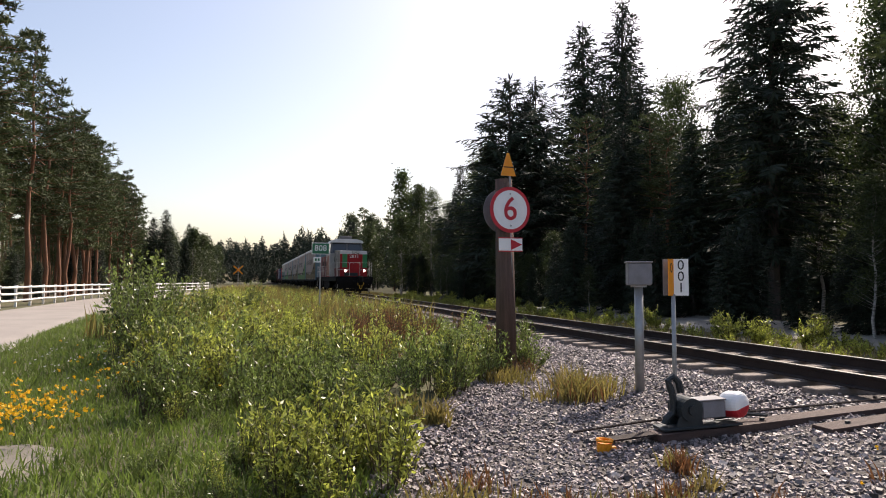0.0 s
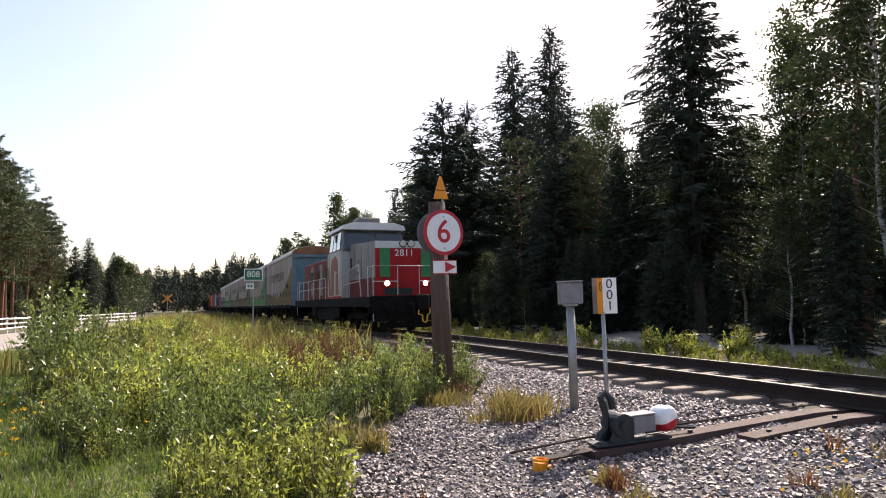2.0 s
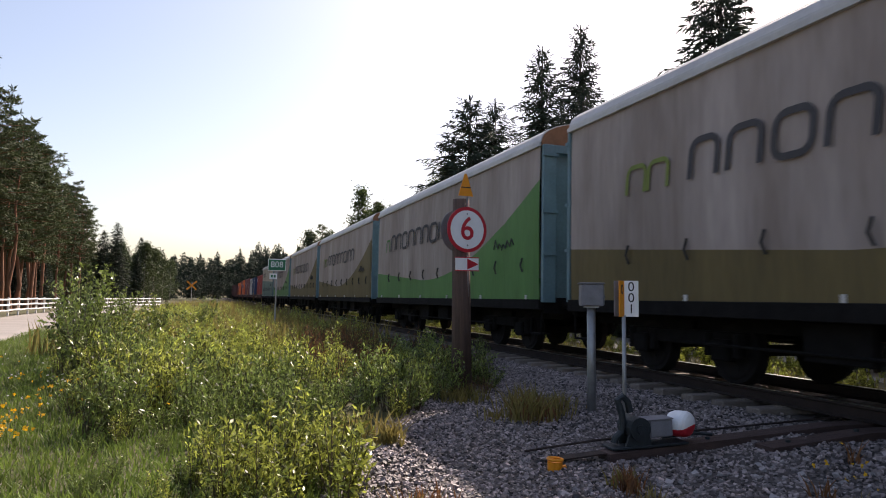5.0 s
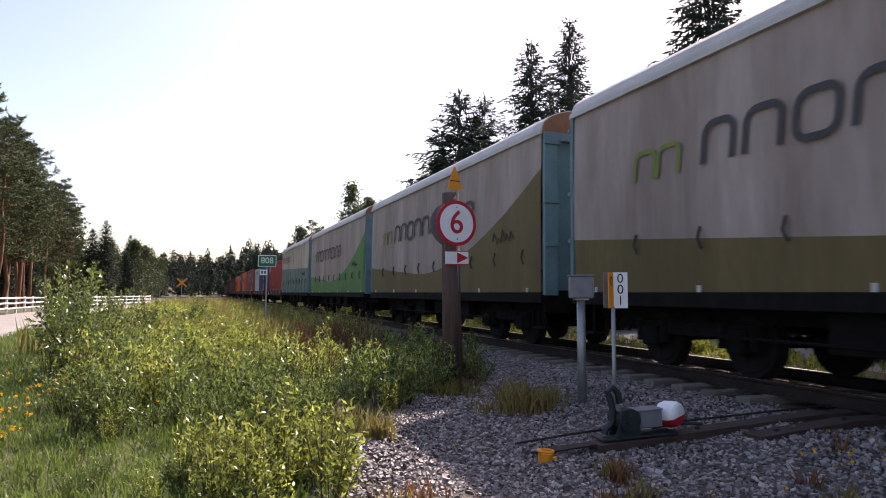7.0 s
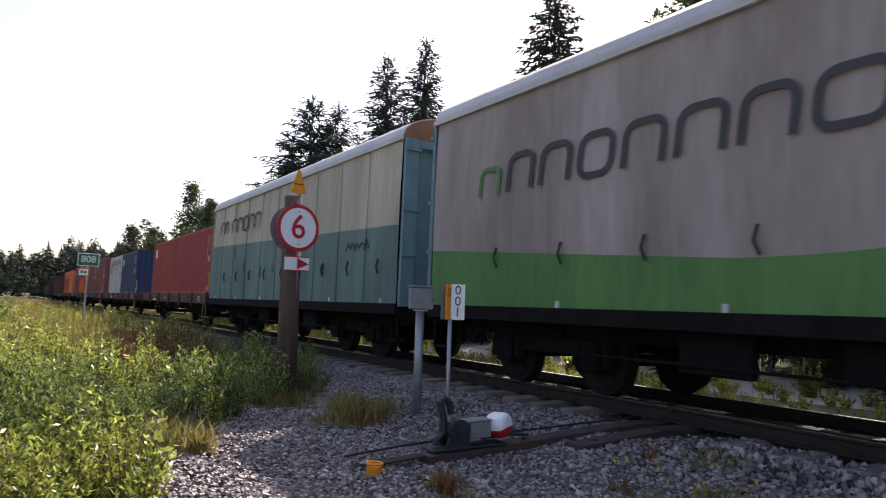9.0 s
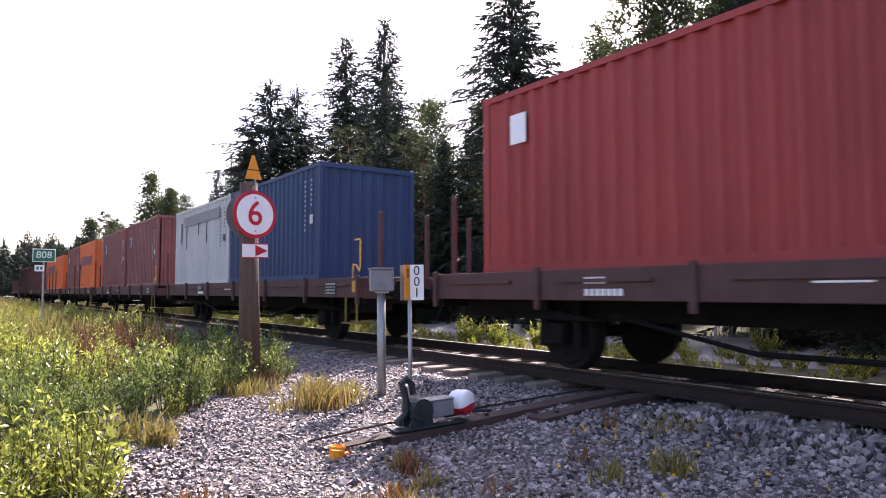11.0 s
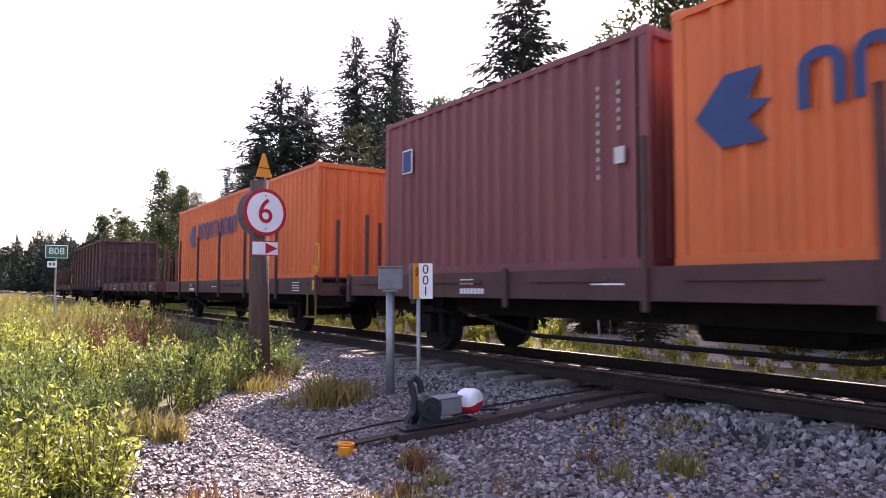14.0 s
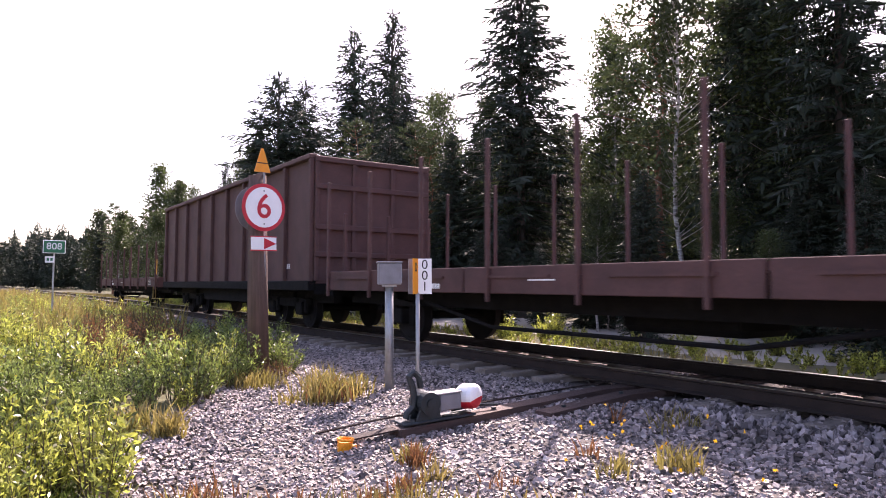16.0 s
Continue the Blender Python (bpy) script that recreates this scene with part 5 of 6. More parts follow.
def shrubs():
    rng = random.Random(11)
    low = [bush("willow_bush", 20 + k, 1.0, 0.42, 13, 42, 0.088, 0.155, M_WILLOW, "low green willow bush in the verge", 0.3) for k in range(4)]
    light = [bush("willow_bush", 30 + k, 1.0, 0.34, 12, 42, 0.085, 0.155, M_WILLOWLIGHT, "low willow bush with sunlight put into its yellow-green colour", 0.3) for k in range(3)]
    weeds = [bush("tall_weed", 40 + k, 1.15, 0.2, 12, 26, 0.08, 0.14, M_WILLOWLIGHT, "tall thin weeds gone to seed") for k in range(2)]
    spots_low, spots_light, spots_weed = [], [], []

    def height(x, y):
        """How high the verge grows: a low mound in front, a hollow, then a waist-high thicket."""
        mound = 0.72 * max(0, 1 - math.hypot((x - 0.45) / 1.0, (y - 5.5) / 1.2) ** 2) ** 0.6
        thicket = (0.92 - 0.34 * smoothstep(9.5, 13, y) * smoothstep(-0.8, 1.6, x) + 0.12 * smoothstep(18, 30, y)) * smoothstep(7.2, 8.4, y + 0.35 * math.sin(x * 2.3)) * smoothstep(-2.3, -1.2, x + 0.10 * (y - 8))
        return max(mound, thicket)
    y = 4.5
    while y < 60:
        step = (0.30 if y < 7 else 0.38) + max(0, y - 7) * 0.023
        x = -3.6 - 0.02 * y
        while x < 6.0:
            xx, yy = x + rng.uniform(-0.22, 0.22), y + rng.uniform(-0.22, 0.22)
            right = gravel_left(yy) - 0.12
            left = -2.6 + max(0, 17 - yy) * 0.13
            if left < xx < right:
                n = noise.noise((xx * 0.5, yy * 0.4, 3))
                hh = height(xx, yy) * (0.92 + 0.5 * n) * rng.uniform(0.6, 1.25)
                if hh < 0.17:
                    if rng.random() < 0.35:
                        spots_low.append((xx, yy, rng.uniform(0.14, 0.26)))
                elif rng.random() < 0.86 or yy < 7:
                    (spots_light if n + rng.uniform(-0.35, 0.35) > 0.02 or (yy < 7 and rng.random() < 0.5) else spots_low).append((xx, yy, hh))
            x += step
        y += step
    for k in range(150):
        yy = rng.uniform(12, 70)
        xx = rng.uniform(-3.0, min(5.0, gravel_left(yy)) - 0.4)
        spots_weed.append((xx, yy, rng.uniform(0.55, 0.95)))
    # plants between the post and the track
    for k in range(26):
        yy = rng.uniform(10.3, 16)
        spots_low.append((rng.uniform(3.9, min(5.3, 3.9 + (yy - 9.5) * 0.5)), yy, rng.uniform(0.4, 0.75)))
    near = lambda spots, lim: [p for p in spots if p[1] < lim]
    far = lambda spots, lim: [p for p in spots if p[1] >= lim]
    scatter(low, near(spots_low, 15), rng)
    scatter(light, near(spots_light, 15), rng)
    scatter(weeds, near(spots_weed, 30), rng)
    joined("far_willow_bushes", low, far(spots_low, 15), rng, M_WILLOW, "distant low green willow bushes of the verge")
    joined("far_light_bushes", light, far(spots_light, 15), rng, M_WILLOWLIGHT, "distant low yellow-green bushes of the verge")
    joined("far_weeds", weeds, far(spots_weed, 30), rng, M_WILLOWLIGHT, "distant tall weeds of the verge")
    tall = [bush("willow_shrub", 60 + k, 2.2, 0.75, 34, 75, 0.10, 0.2, M_WILLOW, "tall upright willow shrub at the road edge") for k in range(2)]
    scatter(tall, [(-2.35, 14.2, 0.92), (-2.6, 16.2, 1.0), (-3.0, 18.4, 0.95), (-1.9, 15.4, 0.72), (-2.0, 12.6, 0.66), (-1.3, 11.2, 0.55), (-1.4, 21, 0.72), (-3.3, 20.5, 0.85), (-0.2, 25, 0.7), (-2.7, 24, 0.8), (-3.3, 28, 0.8)], rng)
    # edge growth takes the lighter leaf colour that stands in for sunlight
    edge = [bush("edge_bush", 70 + k, 1.1, 0.5, 24, 50, 0.10, 0.22, M_WILLOWLIGHT, "green bush at the forest edge with sunlight in its leaf colour") for k in range(2)]
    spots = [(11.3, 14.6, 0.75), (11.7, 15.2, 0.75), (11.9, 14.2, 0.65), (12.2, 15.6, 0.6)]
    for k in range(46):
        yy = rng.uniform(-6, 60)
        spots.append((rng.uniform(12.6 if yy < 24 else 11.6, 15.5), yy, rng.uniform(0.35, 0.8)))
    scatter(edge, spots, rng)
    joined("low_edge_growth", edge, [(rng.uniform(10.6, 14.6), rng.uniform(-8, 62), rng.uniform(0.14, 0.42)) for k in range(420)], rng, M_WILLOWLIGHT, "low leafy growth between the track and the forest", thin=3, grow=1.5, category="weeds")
    red = [bush("rusty_weed", 80, 0.95, 0.3, 18, 22, 0.06, 0.14, M_REDWEED, "rust-brown dry weeds of the verge")]
    scatter(red, [(rng.gauss(2.9, 0.8), rng.gauss(16.5, 2.0), rng.uniform(0.7, 0.95)) for k in range(46)] + [(3.95 + rng.uniform(-0.3, 0.3), 9.9 + rng.uniform(-0.3, 0.3), 0.35) for k in range(5)], rng)


def blades(name, spots, material, label, kind_category="grass"):
    """One mesh of grass blades; spots are (x, y, height, bend)."""
    rng = random.Random(len(spots))
    verts, faces = [], []
    for x, y, h, lean in spots:
        g = ground_z(x, y) - 0.03
        a = rng.uniform(0, math.tau)
        dx, dy = math.cos(a), math.sin(a)
        w = 0.005 + h * 0.018
        bx, by = rng.gauss(0, lean) * h, rng.gauss(0, lean) * h
        b = len(verts)
        verts += [(x - dx * w, y - dy * w, g), (x + dx * w, y + dy * w, g), (x + bx * 0.4 + dx * w * 0.8, y + by * 0.4 + dy * w * 0.8, g + h * 0.6), (x + bx * 0.4 - dx * w * 0.8, y + by * 0.4 - dy * w * 0.8, g + h * 0.6), (x + bx, y + by, g + h)]
        faces += [(b, b + 1, b + 2, b + 3), (b + 3, b + 2, b + 4)]
    ob = raw(name, verts, faces, material)
    return tagged(ob, label, kind_category, kind="stuff")


def grasses():
    rng = random.Random(5)
    spots = []
    for k in range(84000):
        y = 3.0 + 30 * rng.random() ** 1.7
        x = rng.uniform(road_x(y) + 2.2, 1.6)
        if x > gravel_left(y) - 0.1 or (x < -2.0 and 4.2 < y < 7.3 and rng.random() < 0.7):
            continue
        spots.append((x, y, rng.uniform(0.05, 0.17), 0.45))
    for k in range(14000):
        y, x = rng.uniform(-6, 3), rng.uniform(-4.8, 0.5)
        spots.append((x, y, rng.uniform(0.05, 0.15), 0.45))
    blades("meadow_grass", spots, M_GRASS, "green meadow grass beside the road")
    spots = []
    for k in range(14000):
        y = rng.uniform(8, 120)
        x = rng.uniform(10.4, 15.0)
        spots.append((x, y, rng.uniform(0.08, 0.26), 0.4))
    for k in range(9000):
        y = 20 + 100 * rng.random() ** 1.5
        spots.append((rng.uniform(-4.5, 5.2), y, rng.uniform(0.4, 1.0), 0.25))
    blades("verge_grass", spots, M_DRYGRASS, "half-dry grass along the track")
    spots = []
    for cx, cy, r, h, n in [(1.78, 7.2, 0.13, 0.34, 130), (1.55, 7.6, 0.18, 0.34, 120), (3.75, 7.8, 0.26, 0.38, 150), (4.15, 7.9, 0.2, 0.30, 80), (3.45, 8.0, 0.22, 0.22, 60), (4.4, 8.5, 0.3, 0.26, 110), (3.95, 8.4, 0.25, 0.40, 110),
                            (3.05, 4.35, 0.10, 0.2, 60), (2.2, 3.95, 0.35, 0.2, 150), (2.65, 4.0, 0.25, 0.18, 100), (3.2, 4.9, 0.08, 0.2, 60), (1.6, 3.6, 0.4, 0.22, 260), (1.2, 4.3, 0.35, 0.25, 240), (2.9, 3.2, 0.4, 0.2, 160), (4.6, 3.3, 0.15, 0.25, 90), (4.2, 3.6, 0.12, 0.2, 60), (5.6, 4.0, 0.2, 0.22, 60), (3.5, 9.6, 0.3, 0.3, 200)]:
        for k in range(n):
            spots.append((rng.gauss(cx, r * 0.6), rng.gauss(cy, r * 0.6), h * rng.uniform(0.5, 1.15), 0.35))
    blades("dry_grass_tuft", spots, M_DRYGRASS, "tufts of dry yellow grass in the stones")
    spots = []
    for cx, cy, r_, h, n in ((3.15, 4.75, 0.08, 0.24, 60), (2.75, 4.25, 0.12, 0.18, 50), (2.35, 4.1, 0.2, 0.18, 70), (1.9, 4.4, 0.2, 0.16, 60), (4.35, 4.0, 0.08, 0.2, 22), (3.4, 3.9, 0.15, 0.15, 34), (1.5, 4.9, 0.2, 0.2, 60), (5.3, 4.55, 0.05, 0.24, 14), (3.9, 7.9, 0.3, 0.3, 130)):
        for k in range(n):
            spots.append((rng.gauss(cx, r_ * 0.6), rng.gauss(cy, r_ * 0.6), h * rng.uniform(0.5, 1.15), 0.3))
    blades("brown_weeds", spots, M_REDWEED, "reddish-brown dry weeds among the stones", "weeds")
    # flowers: heads of small petals on stalks
    for name, material, label, n, cx, cy, sx, sy, size in (("yellow_flowers", M_FLOWER, "patch of small yellow flowers in the grass", 330, -2.7, 8.1, 0.42, 0.55, 0.03), ("yellow_flowers", M_FLOWER, "scattered small yellow flowers", 90, -2.2, 12.0, 1.0, 2.0, 0.035),
                                                           ("yellow_flowers", M_FLOWER, "few yellow flowers among the stones", 26, 4.5, 3.4, 0.35, 0.5, 0.02), ("white_flowers", M_WFLOWER, "scattered white flowers in the grass", 60, -2.9, 13.5, 0.9, 1.8, 0.022), ("purple_flowers", M_PURPLE, "purple flower spikes near the track", 50, 4.9, 13.0, 0.15, 0.3, 0.035)):
        def spot(k):
            x, y = rng.gauss(cx, sx), rng.gauss(cy, sy)
            return Vector((x, y, ground_z(x, y) + rng.uniform(0.15, 0.36)))
        v, f = [], []
        for k in range(n):
            p = spot(k)
            v2, f2 = leafy(5, lambda j: p, size, 0.45, rng, up=0.3)
            b = len(v)
            v += v2
            f += [tuple(i + b for i in q) for q in f2]
        tagged(raw(name, v, f, material), label, "flowers", kind="stuff")


def spruce(seed, h, base=0.08, width=0.2, name="spruce", label="tall dark spruce of the forest", sparse=1.0, rise=0.0):
    rng = random.Random(seed)
    t = thing(name, label, "tree", "trees of the forest")
    bm = bmesh.new()
    n = 6
    for k in range(n):
        cyl(bm, (0, 0, h * k / n), (0, 0, h * (k + 1) / n), 0.012 * h * (1 - k / n) + 0.02, 0.012 * h * (1 - (k + 1) / n) + 0.02, 8, False)
    verts, faces = [], []

    def blade(p, d, ln, w, side):
        b = len(verts)
        verts.extend((p, p + d * ln * 0.45 + side * w, p + d * ln, p + d * ln * 0.55 - side * w))
        faces.append((b, b + 1, b + 2, b + 3))
    z = h * base
    while z < h * 0.985:
        u = (z / h - base) / (1 - base)
        reach = h * width * 1.12 * (1 - u) ** 0.72 * (0.55 + 0.45 * min(1, u * 5)) + 0.12
        m = 6 if u < 0.8 else 5
        a0 = rng.uniform(0, math.tau)
        for k in range(m):
            if rng.random() > 0.95 * sparse:
                continue
            a = a0 + k * math.tau / m + rng.gauss(0, 0.25)
            r = reach * rng.uniform(0.65, 1.16)
            out = Vector((math.cos(a), math.sin(a), 0))
            tip = out * r + Vector((0, 0, (-0.30 + rise) * r * (1 - u) + 0.25 * r * u))
            p0 = Vector((0, 0, z))
            cyl(bm, p0, p0 + tip * 0.8, 0.012 + 0.008 * r, 0.006, 4, False)
            side = out.cross(Vector((0, 0, 1)))
            step = 0.14
            q = 0.15
            while q < r:
                f = q / r
                c = p0 + tip * f + Vector((0, 0, 0.08 * r * math.sin(f * math.pi)))
                for s in (-1, 1):
                    d = (out * 0.75 + side * s * rng.uniform(0.5, 1.0) + Vector((0, 0, rng.uniform(-0.75, 0.05)))).normalized()
                    blade(c, d, (0.75 - 0.4 * f) * min(1, r * 0.6) * rng.uniform(0.6, 1.2) + 0.14, 0.058, Vector((rng.gauss(0, 1), rng.gauss(0, 1), rng.gauss(0, 1))).normalized())
                blade(c, Vector((rng.gauss(0, 0.25), rng.gauss(0, 0.25), -1)).normalized(), rng.uniform(0.25, 0.6), 0.045, side)
                q += step
            blade(p0 + tip * 0.85, (tip.normalized() + Vector((0, 0, 0.2))).normalized(), 0.35, 0.05, side)
        z += (0.25 + 0.17 * (1 - u)) * (1 if h < 20 else 1.25)
    for k in range(3):
        blade(Vector((0, 0, h * 0.97)), Vector((rng.gauss(0, 0.1), rng.gauss(0, 0.1), 1)).normalized(), h * 0.03 + 0.2, 0.04, Vector((1, 0, 0)))
    part("trunk", bm, M_BARK, t)
    raw("crown", verts, faces, M_SPRUCE, t)
    return t


def clumpy(seed, h, clear, width, bark, leaf, name, label, clumps, per, size, aspect, trunk=0.011, shape=0.5, flat=0.6):
    """Tree with limbs that carry clumps of leaves or needles."""
    rng = random.Random(seed)
    t = thing(name, label, "tree", "trees of the forest")
    bm = bmesh.new()
    pts = [Vector((0, 0, 0))]
    n = 7
    for k in range(1, n + 1):
        pts.append(Vector((rng.gauss(0, 0.006 * h), rng.gauss(0, 0.006 * h), h * 0.96 * k / n)))
    for k in range(n):
        cyl(bm, pts[k], pts[k + 1], trunk * h * (1 - 0.9 * k / n), trunk * h * (1 - 0.9 * (k + 1) / n), 8, False)
    cs = []
    for k in range(clumps):
        u = rng.random() ** 0.8
        z = h * (clear + (1 - clear) * u)
        r = h * width * (math.sin(math.pi * (0.12 + 0.86 * u) ** shape) + 0.06) * rng.uniform(0.25, 1.0)
        a = rng.uniform(0, math.tau)
        c = Vector((r * math.cos(a), r * math.sin(a), min(z + r * 0.1, h * 0.99)))
        base = Vector((0, 0, max(h * clear * 0.9, z - r * 0.55)))
        cyl(bm, base, base.lerp(c, 0.55) + Vector((0, 0, -0.03 * r)), 0.010 + 0.007 * r, 0.008, 4, False)
        cyl(bm, base.lerp(c, 0.55) + Vector((0, 0, -0.03 * r)), c, 0.008, 0.004, 4, False)
        cs.append((c, (0.35 + 0.035 * h) * rng.uniform(0.6, 1.15)))

    def place(k):
        c, r = cs[k % len(cs)]
        d = Vector((rng.gauss(0, 1), rng.gauss(0, 1), rng.gauss(0, 1) * flat))
        return c + d * r * 0.52
    v, f = leafy(clumps * per, place, size, aspect, rng, up=0.1)
    part("trunk", bm, bark, t, "", True)
    raw("crown", v, f, leaf, t)
    return t


def pine(seed, h, clear, width):
    """Tall pine: a bare orange trunk, then level boughs that carry flat tufts of needles."""
    rng = random.Random(seed)
    t = thing("pine", "tall pine with an orange trunk", "tree", "trees of the forest")
    bm = bmesh.new()
    bend = [Vector((0, 0, 0))] + [Vector((rng.gauss(0, 0.008 * h), rng.gauss(0, 0.008 * h), h * 0.97 * k / 7)) for k in range(1, 8)]
    for k in range(7):
        cyl(bm, bend[k], bend[k + 1], 0.011 * h * (1 - 0.88 * k / 7), 0.011 * h * (1 - 0.88 * (k + 1) / 7), 8, False)
    verts, faces = [], []
    z = h * clear
    while z < h * 0.99:
        u = (z / h - clear) / (1 - clear)
        reach = h * width * (0.45 + 0.75 * u if u < 0.4 else 0.75 * ((1 - u) / 0.6) ** 0.55) + 0.25
        a0 = rng.uniform(0, math.tau)
        for k in range(rng.choice((2, 3, 4))):
            a = a0 + k * math.tau / 3.3 + rng.gauss(0, 0.35)
            r = reach * rng.uniform(0.45, 1.2)
            out = Vector((math.cos(a), math.sin(a), 0))
            p0 = Vector((0, 0, z))
            tip = p0 + out * r + Vector((0, 0, r * (rng.uniform(-0.12, 0.22) + 0.35 * u)))
            cyl(bm, p0, tip, 0.012 + 0.012 * r, 0.008, 4, False)
            side = out.cross(Vector((0, 0, 1)))
            for j in range(int(3 + r * 3.0)):
                f = 1.02 - 0.68 * rng.random() ** 1.3
                c = p0.lerp(tip, f) + side * rng.gauss(0, 0.13 * r + 0.08) + Vector((0, 0, rng.uniform(0, 0.22)))
                for q in range(13):
                    d = Vector((rng.gauss(0, 1), rng.gauss(0, 1), rng.gauss(0.35, 0.55))).normalized()
                    e = d.cross(Vector((rng.gauss(0, 1), rng.gauss(0, 1), rng.gauss(0, 1)))).normalized()
                    b = len(verts)
                    ln = rng.uniform(0.22, 0.42)
                    verts += [c, c + d * ln * 0.5 + e * 0.036, c + d * ln, c + d * ln * 0.5 - e * 0.036]
                    faces.append((b, b + 1, b + 2, b + 3))
        z += rng.uniform(0.34, 0.62)
    part("trunk", bm, M_PINEBARK, t, "", True)
    raw("crown", verts, faces, M_PINE, t)
    return t


def plant_tree(proto, x, y, sc, used, rng, wide=1.0):
    m = pose(x, y, ground_z(x, y) - 0.1, 0, 0, rng.uniform(0, 360)) @ Matrix.Diagonal((sc * wide, sc * wide, sc, 1))
    ob = copy_thing(proto, Matrix()) if proto.name in used else proto
    used.add(proto.name)
    ob.matrix_basis = m


def forest():
    rng = random.Random(21)
    used = set()
    S = [spruce(101, 18, 0.06, 0.16), spruce(102, 18, 0.10, 0.14), spruce(103, 18, 0.05, 0.19)]
    SB = [spruce(104, 18, 0.16, 0.21, label="tall broad spruce with drooping branches")]
    P = [pine(111 + k, 15, 0.30 + 0.04 * k, 0.19) for k in range(4)]
    PB = [spruce(131 + k, 16, 0.12, 0.24, "pine", "broad old pine with level branches", 0.85, 0.36) for k in range(2)]
    B = [clumpy(121 + k, 13, 0.22, 0.14, M_BIRCHBARK, M_BIRCH, "birch", "slender birch with fine light leaves", 110, 85, 0.13, 0.34, trunk=0.007, shape=0.8, flat=0.9) for k in range(3)]
    F = [clumpy(141 + k, 13, 0.16, 0.15, M_BIRCHBARK, M_BIRCH, "birch", "distant birch with a pointed leafy crown", 120, 42, 0.26, 0.30, trunk=0.007, shape=0.62, flat=1.0) for k in range(2)]
    # marked trees behind the track: model, x, y, height
    for mdl, nominal, x, y, hh, wide in ((S[0], 18, 29.4, 57.6, 26.3, 1.3), (S[1], 18, 33.8, 58.0, 29.2, 1.2), (SB[0], 18, 21.5, 24.5, 17.8, 1.12), (PB[0], 16, 17.2, 45, 16.4, 1.4), (PB[1], 16, 19.4, 45.5, 16.6, 1.0), (S[2], 18, 16.6, 47, 13.0, 1.0),
                                         (F[0], 13, 16.2, 77, 14.3, 0.9), (F[1], 13, 18.5, 77.5, 12.6, 0.8), (B[1], 13, 25.5, 38, 14.4, 1.0), (B[2], 13, 23.2, 33.5, 13.0, 1.0), (B[0], 13, 26.5, 33.5, 13.6, 1.0), (B[0], 13, 25, 22, 14.0, 1.0), (B[2], 13, 23.6, 20.5, 12.6, 1.0), (B[1], 13, 27, 20.5, 14.2, 1.0),
                                         (B[0], 13, 18.5, 13.5, 14.0, 1.0), (S[2], 18, 21.0, 12.0, 17.0, 0.9), (S[1], 18, 19.5, 9.0, 16.0, 1.0), (S[0], 18, 17.5, 5.0, 15.0, 1.0), (P[2], 15, 20.5, 15.8, 15.0, 1.0), (S[2], 18, 17.5, 0.5, 14.0, 1.0), (S[1], 18, 23.5, 40, 16.5, 1.0), (S[2], 18, 21.5, 35, 13.5, 1.0), (S[0], 18, 26.5, 48.5, 17.5, 1.0),
                                         (F[1], 13, 14.8, 70, 8.5, 1.2), (F[0], 13, 13.6, 84, 8.5, 1.2), (S[1], 18, 17.5, 58, 12.0, 1.0)):
        plant_tree(mdl, x, y, hh / nominal, used, rng, wide)
    # filling behind them
    for k in range(230):
        y = rng.uniform(-14, 75)
        x = rng.uniform(17.5 if y > 12 else 20, 48)
        near = math.hypot(x, y)
        hh = min(rng.uniform(7, 14.5), 1.0 + near * (0.25 if x < 1.4 * y else 0.42))
        kind = rng.random()
        mdl, nominal = (rng.choice(S), 18) if kind < 0.42 else ((rng.choice(P), 15) if kind < 0.58 else (rng.choice(B), 13))
        plant_tree(mdl, x, y, hh / nominal, used, rng, rng.uniform(0.95, 1.3))
    spots = []
    for k in range(300):
        y = rng.uniform(-30, 95)
        spots.append((rng.uniform(26, 52), y, rng.uniform(6.0, 10.5) / 18))
    joined("deep_woods", S, spots, rng, M_SPRUCE, "dark dense spruce wood behind the edge trees", "crown", 7, 3.1, "woods")
    # young growth at the forest edge
    for k in range(70):
        y = rng.uniform(6, 72)
        x = rng.uniform(14.6, 18.5)
        mdl, nominal = (rng.choice(B), 13) if rng.random() < (0.15 if y < 30 else 0.6) else (rng.choice(S), 18)
        plant_tree(mdl, x, y, rng.uniform(2.2, 5.0) / nominal, used, rng, 1.4)
    # along the track further off, on both sides
    for k in range(55):
        y = rng.uniform(75, 150)
        x = rng.uniform(15 + (y - 75) * 0.02, 45)
        mdl, nominal = rng.choice(((S[0], 18), (S[1], 18), (F[0], 13), (P[0], 15), (F[1], 13)))
        plant_tree(mdl, x, y, rng.uniform(9.5, 14) / nominal, used, rng, 1.2)
    for k in range(64):
        y = rng.uniform(42, 112)
        lim = -15.2 - 0.02 * max(0, y - 60)
        x = lim - 14 * rng.random() ** 1.5
        plant_tree(rng.choice(P), x, y, rng.uniform(12.5, 17.0) / 15, used, rng, rng.uniform(0.85, 1.15))
    for x, y, hh in ((-15.0, 45, 19.0), (-15.9, 43, 18.0), (-14.9, 52, 18.2), (-15.2, 57, 16.6), (-15.0, 63, 15.2), (-15.4, 71, 15.4), (-15.8, 84, 13.8), (-14.8, 92, 12.0)):
        plant_tree(rng.choice(P), x, y, hh / 15, used, rng, 1.05)
    for k in range(36):
        y = rng.uniform(44, 112)
        mdl, nominal = rng.choice(((S[1], 18), (S[2], 18), (B[0], 13)))
        plant_tree(mdl, rng.uniform(-27, -15.5), y, rng.uniform(3, 6.5) / nominal, used, rng, 1.4)
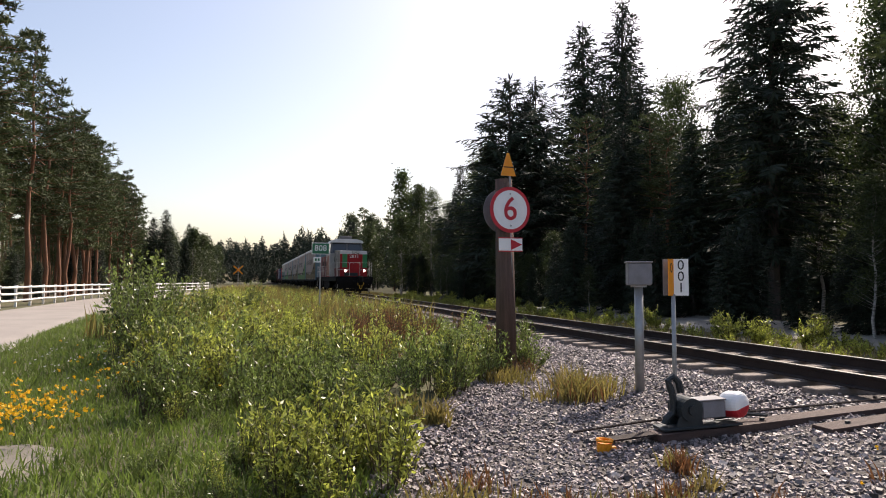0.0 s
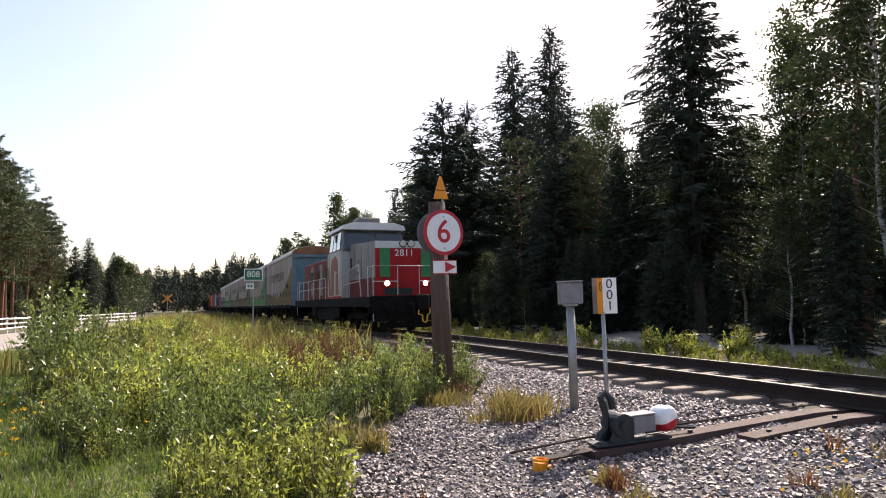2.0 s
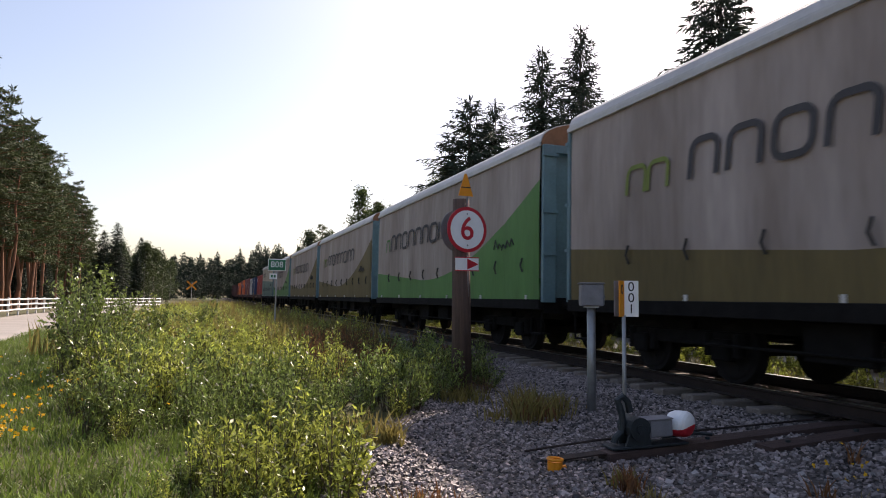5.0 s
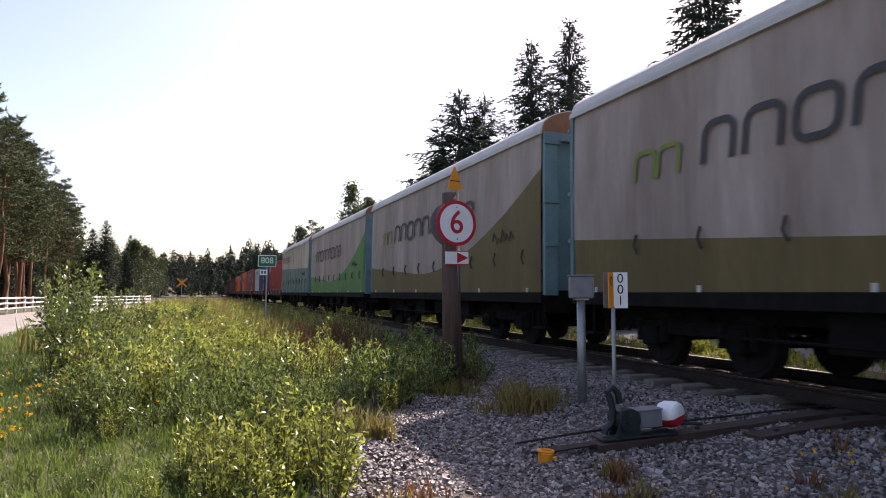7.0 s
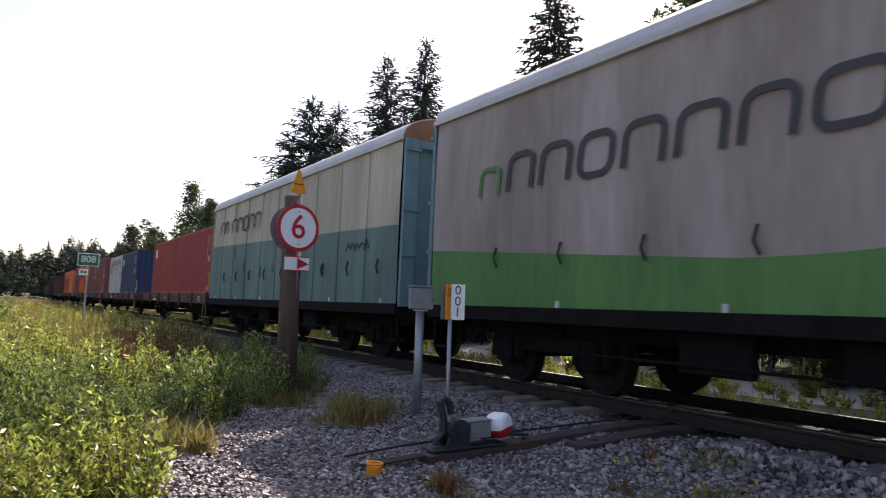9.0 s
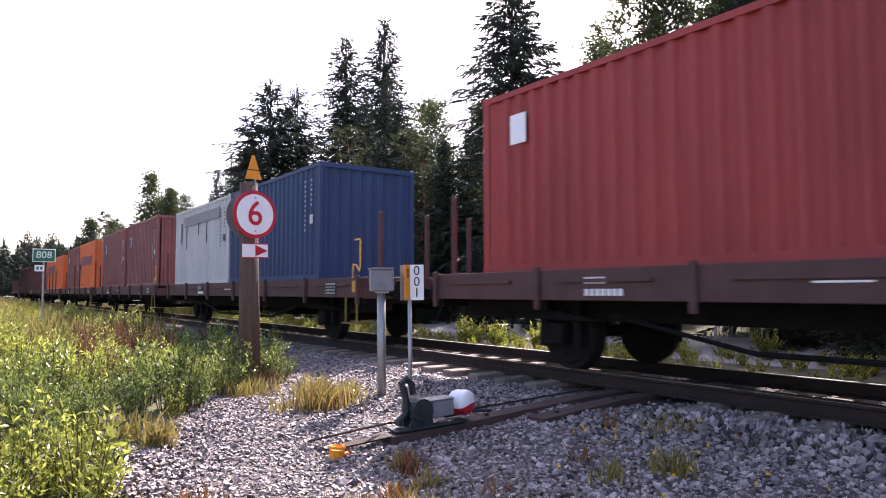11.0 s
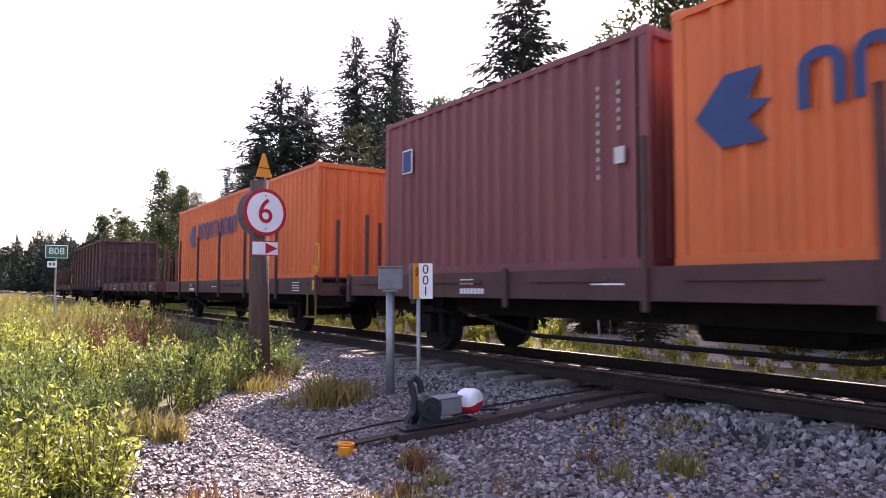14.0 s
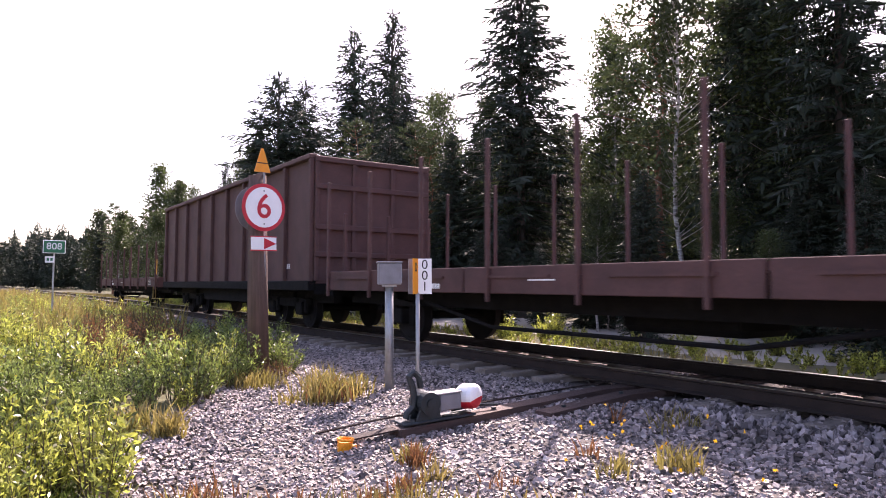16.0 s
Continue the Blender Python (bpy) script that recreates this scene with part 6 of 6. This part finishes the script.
    for x, y, hh in ((-11.9, 100, 11.3), (-10.2, 115, 10.6), (-14, 104, 10.5)):
        plant_tree(S[0], x, y, hh / 18, used, rng, 1.3)
    for x, y, hh in ((-7.9, 112, 8.6), (-9.0, 109, 9.2), (-7.0, 118, 7.4)):
        plant_tree(F[1], x, y, hh / 13, used, rng, 1.4)
    for k in range(40):
        y = rng.uniform(104, 175)
        x = rng.uniform(-30, -8.5 + (y - 104) * 0.05)
        mdl, nominal = rng.choice(((F[1], 13), (S[1], 18), (F[0], 13)))
        plant_tree(mdl, x, y, rng.uniform(6.5, 10) / nominal, used, rng, 1.3)
    spots = []
    for k in range(800):
        y = rng.uniform(205, 290)
        spots.append((rng.uniform(-75, 120), y, rng.uniform(12.5, 17.0) / 18))
    for k in range(90):
        spots.append((rng.uniform(22, 60), rng.uniform(95, 205), rng.uniform(10, 14.5) / 18))
    for k in range(170):
        y = rng.uniform(160, 260)
        spots.append((rng.uniform(13.5, 40), y, rng.uniform(0.066, 0.086) * y / 18))
    joined("far_woods", (P[0], P[1], P[2], F[0], F[1], S[0]), spots, rng, M_SPRUCE, "dark distant mixed woods along the horizon", "crown", 12, 3.4, "woods")
    spots = []
    for k in range(330):
        spots.append((-75 + k * 0.59 + rng.uniform(-0.4, 0.4), rng.uniform(192, 204), rng.uniform(6.0, 9.5) / 18))
    joined("far_young_woods", (P[0], F[0], P[3], F[1]), spots, rng, M_SPRUCE, "dense young mixed trees before the distant woods", "crown", 14, 3.4, "woods")
    # behind the camera
    for k in range(24):
        mdl, nominal = rng.choice(((P[0], 15), (S[1], 18), (B[0], 13)))
        plant_tree(mdl, rng.uniform(-40, -16), rng.uniform(-40, 35), rng.uniform(9, 14) / nominal, used, rng, 1.2)


shrubs()
grasses()
forest()


# ---- pieces of the track bed, last ----
def stone_mesh(rng, r):
    vs = []
    for z in (-1, 1):
        for x, y in ((-1, -1), (1, -1), (1, 1), (-1, 1)):
            k = rng.uniform(0.55, 1.0)
            vs.append(Vector((x * r * k * rng.uniform(0.6, 1.0), y * r * k * rng.uniform(0.5, 0.9), z * r * rng.uniform(0.38, 0.75))))
    rot = Euler((rng.gauss(0, 0.35), rng.gauss(0, 0.35), rng.uniform(0, math.tau))).to_matrix()
    return [rot @ v for v in vs]


CUBE = ((3, 2, 1, 0), (4, 5, 6, 7), (0, 1, 5, 4), (1, 2, 6, 5), (2, 3, 7, 6), (3, 0, 4, 7))


def stones():
    rng = random.Random(8)
    verts, faces = [], []

    def add(x, y, r):
        g = ground_z(x, y) + 0.01 + r * 0.1
        b = len(verts)
        verts.extend((v.x + x, v.y + y, v.z + g) for v in stone_mesh(rng, r))
        faces.extend(tuple(i + b for i in f) for f in CUBE)
    for k in range(60000):
        y = 1.5 + 14 * rng.random() ** 1.35
        x = rng.uniform(gravel_left(y) - 0.35, 6.5)
        add(x, y, rng.uniform(0.012, 0.027) * (1.4 if rng.random() < 0.1 else 1))
    for k in range(9000):
        add(rng.uniform(0.4, 6.5), rng.uniform(-6, 1.6), rng.uniform(0.016, 0.034))
    for k in range(5000):
        y = rng.uniform(-4, 34)
        add(rng.uniform(6.3, 9.9) if y < 15.5 else rng.uniform(5.5, 9.9), y, rng.uniform(0.02, 0.04))
    for k in range(3500):
        y = rng.uniform(-3, 4.7)
        x = rng.uniform(5.2, 6.75)
        add(x, y, rng.uniform(0.022, 0.045))
        for q in range(len(verts) - 8, len(verts)):
            verts[q] = (verts[q][0], verts[q][1], verts[q][2] + 0.07 * smoothstep(5.2, 6.1, x) * rng.random())
    ob = raw("ballast_stones", verts, faces, M_STONE)
    tagged(ob, "grey crushed ballast stones", "stones", kind="stuff")
    bed = bpy.data.objects["ballast_bed"]
    kinds = []
    for k in range(8):
        me = bpy.data.meshes.new("stone")
        me.from_pydata([tuple(v) for v in stone_mesh(rng, 0.032)], [], [f for f in CUBE])
        me.materials.append(M_STONE1)
        kinds.append(me)
    for k in range(280):
        y = rng.uniform(2.6, 5.0)
        x = rng.uniform(1.2, 5.2)
        ob = new("stone", kinds[k % 8])
        ob.parent = bed
        ob.location = (x, y, ground_z(x, y) + 0.018)
        ob.rotation_euler = (0, 0, rng.uniform(0, 6.28))
        s = rng.uniform(0.7, 1.35)
        ob.scale = (s, s, s)


def sleepers():
    me = bpy.data.meshes.new("sleeper")
    bm = boxes((-1.36, 1.36, -0.12, 0.12, -0.36, -0.178), bevel=0.012)
    for s in (-0.795, 0.795):
        box(bm, s - 0.17, s + 0.17, -0.08, 0.08, -0.179, -0.168)
    bmesh.ops.recalc_face_normals(bm, faces=bm.faces)
    bm.to_mesh(me)
    bm.free()
    me.materials.append(M_SLEEPER)
    rng = random.Random(3)
    track = tagged(new("track_sleepers"), "wooden sleepers set in crushed stone under the rails", "sleepers", kind="structure")
    k = -24
    while k < 180:
        y = k * 0.61 + 0.1
        k += 1
        if 4.8 < y < 6.4:
            continue
        ob = new("sleeper", me)
        ob.parent = track
        ob.location = (TRACK + rng.uniform(-0.04, 0.04), y + rng.uniform(-0.02, 0.02), 0)
        ob.rotation_euler = (0, 0, rng.gauss(0, 0.008))


M_STONE1 = mat("loose_ballast_stone", (0.30, 0.275, 0.27), 0.75, var=0.25, scale=2, fine=30, bump=0.3, rand=0.8)
stones()
sleepers()


# ---- what moves ----
def motions():
    for ob, s in MOVING:
        walk(ob, [(t, pose(TRACK, lead(t) + s, 0)) for t in (0.0, 4.0, 8.0, 12.0, 16.0)])
    for ob, y, r in WHEELS:
        walk(ob, [(k / FPS, pose(0, y, r, math.degrees(SPEED * k / FPS / r) % 360)) for k in range(int(16.0 * FPS) + 1)])


motions()
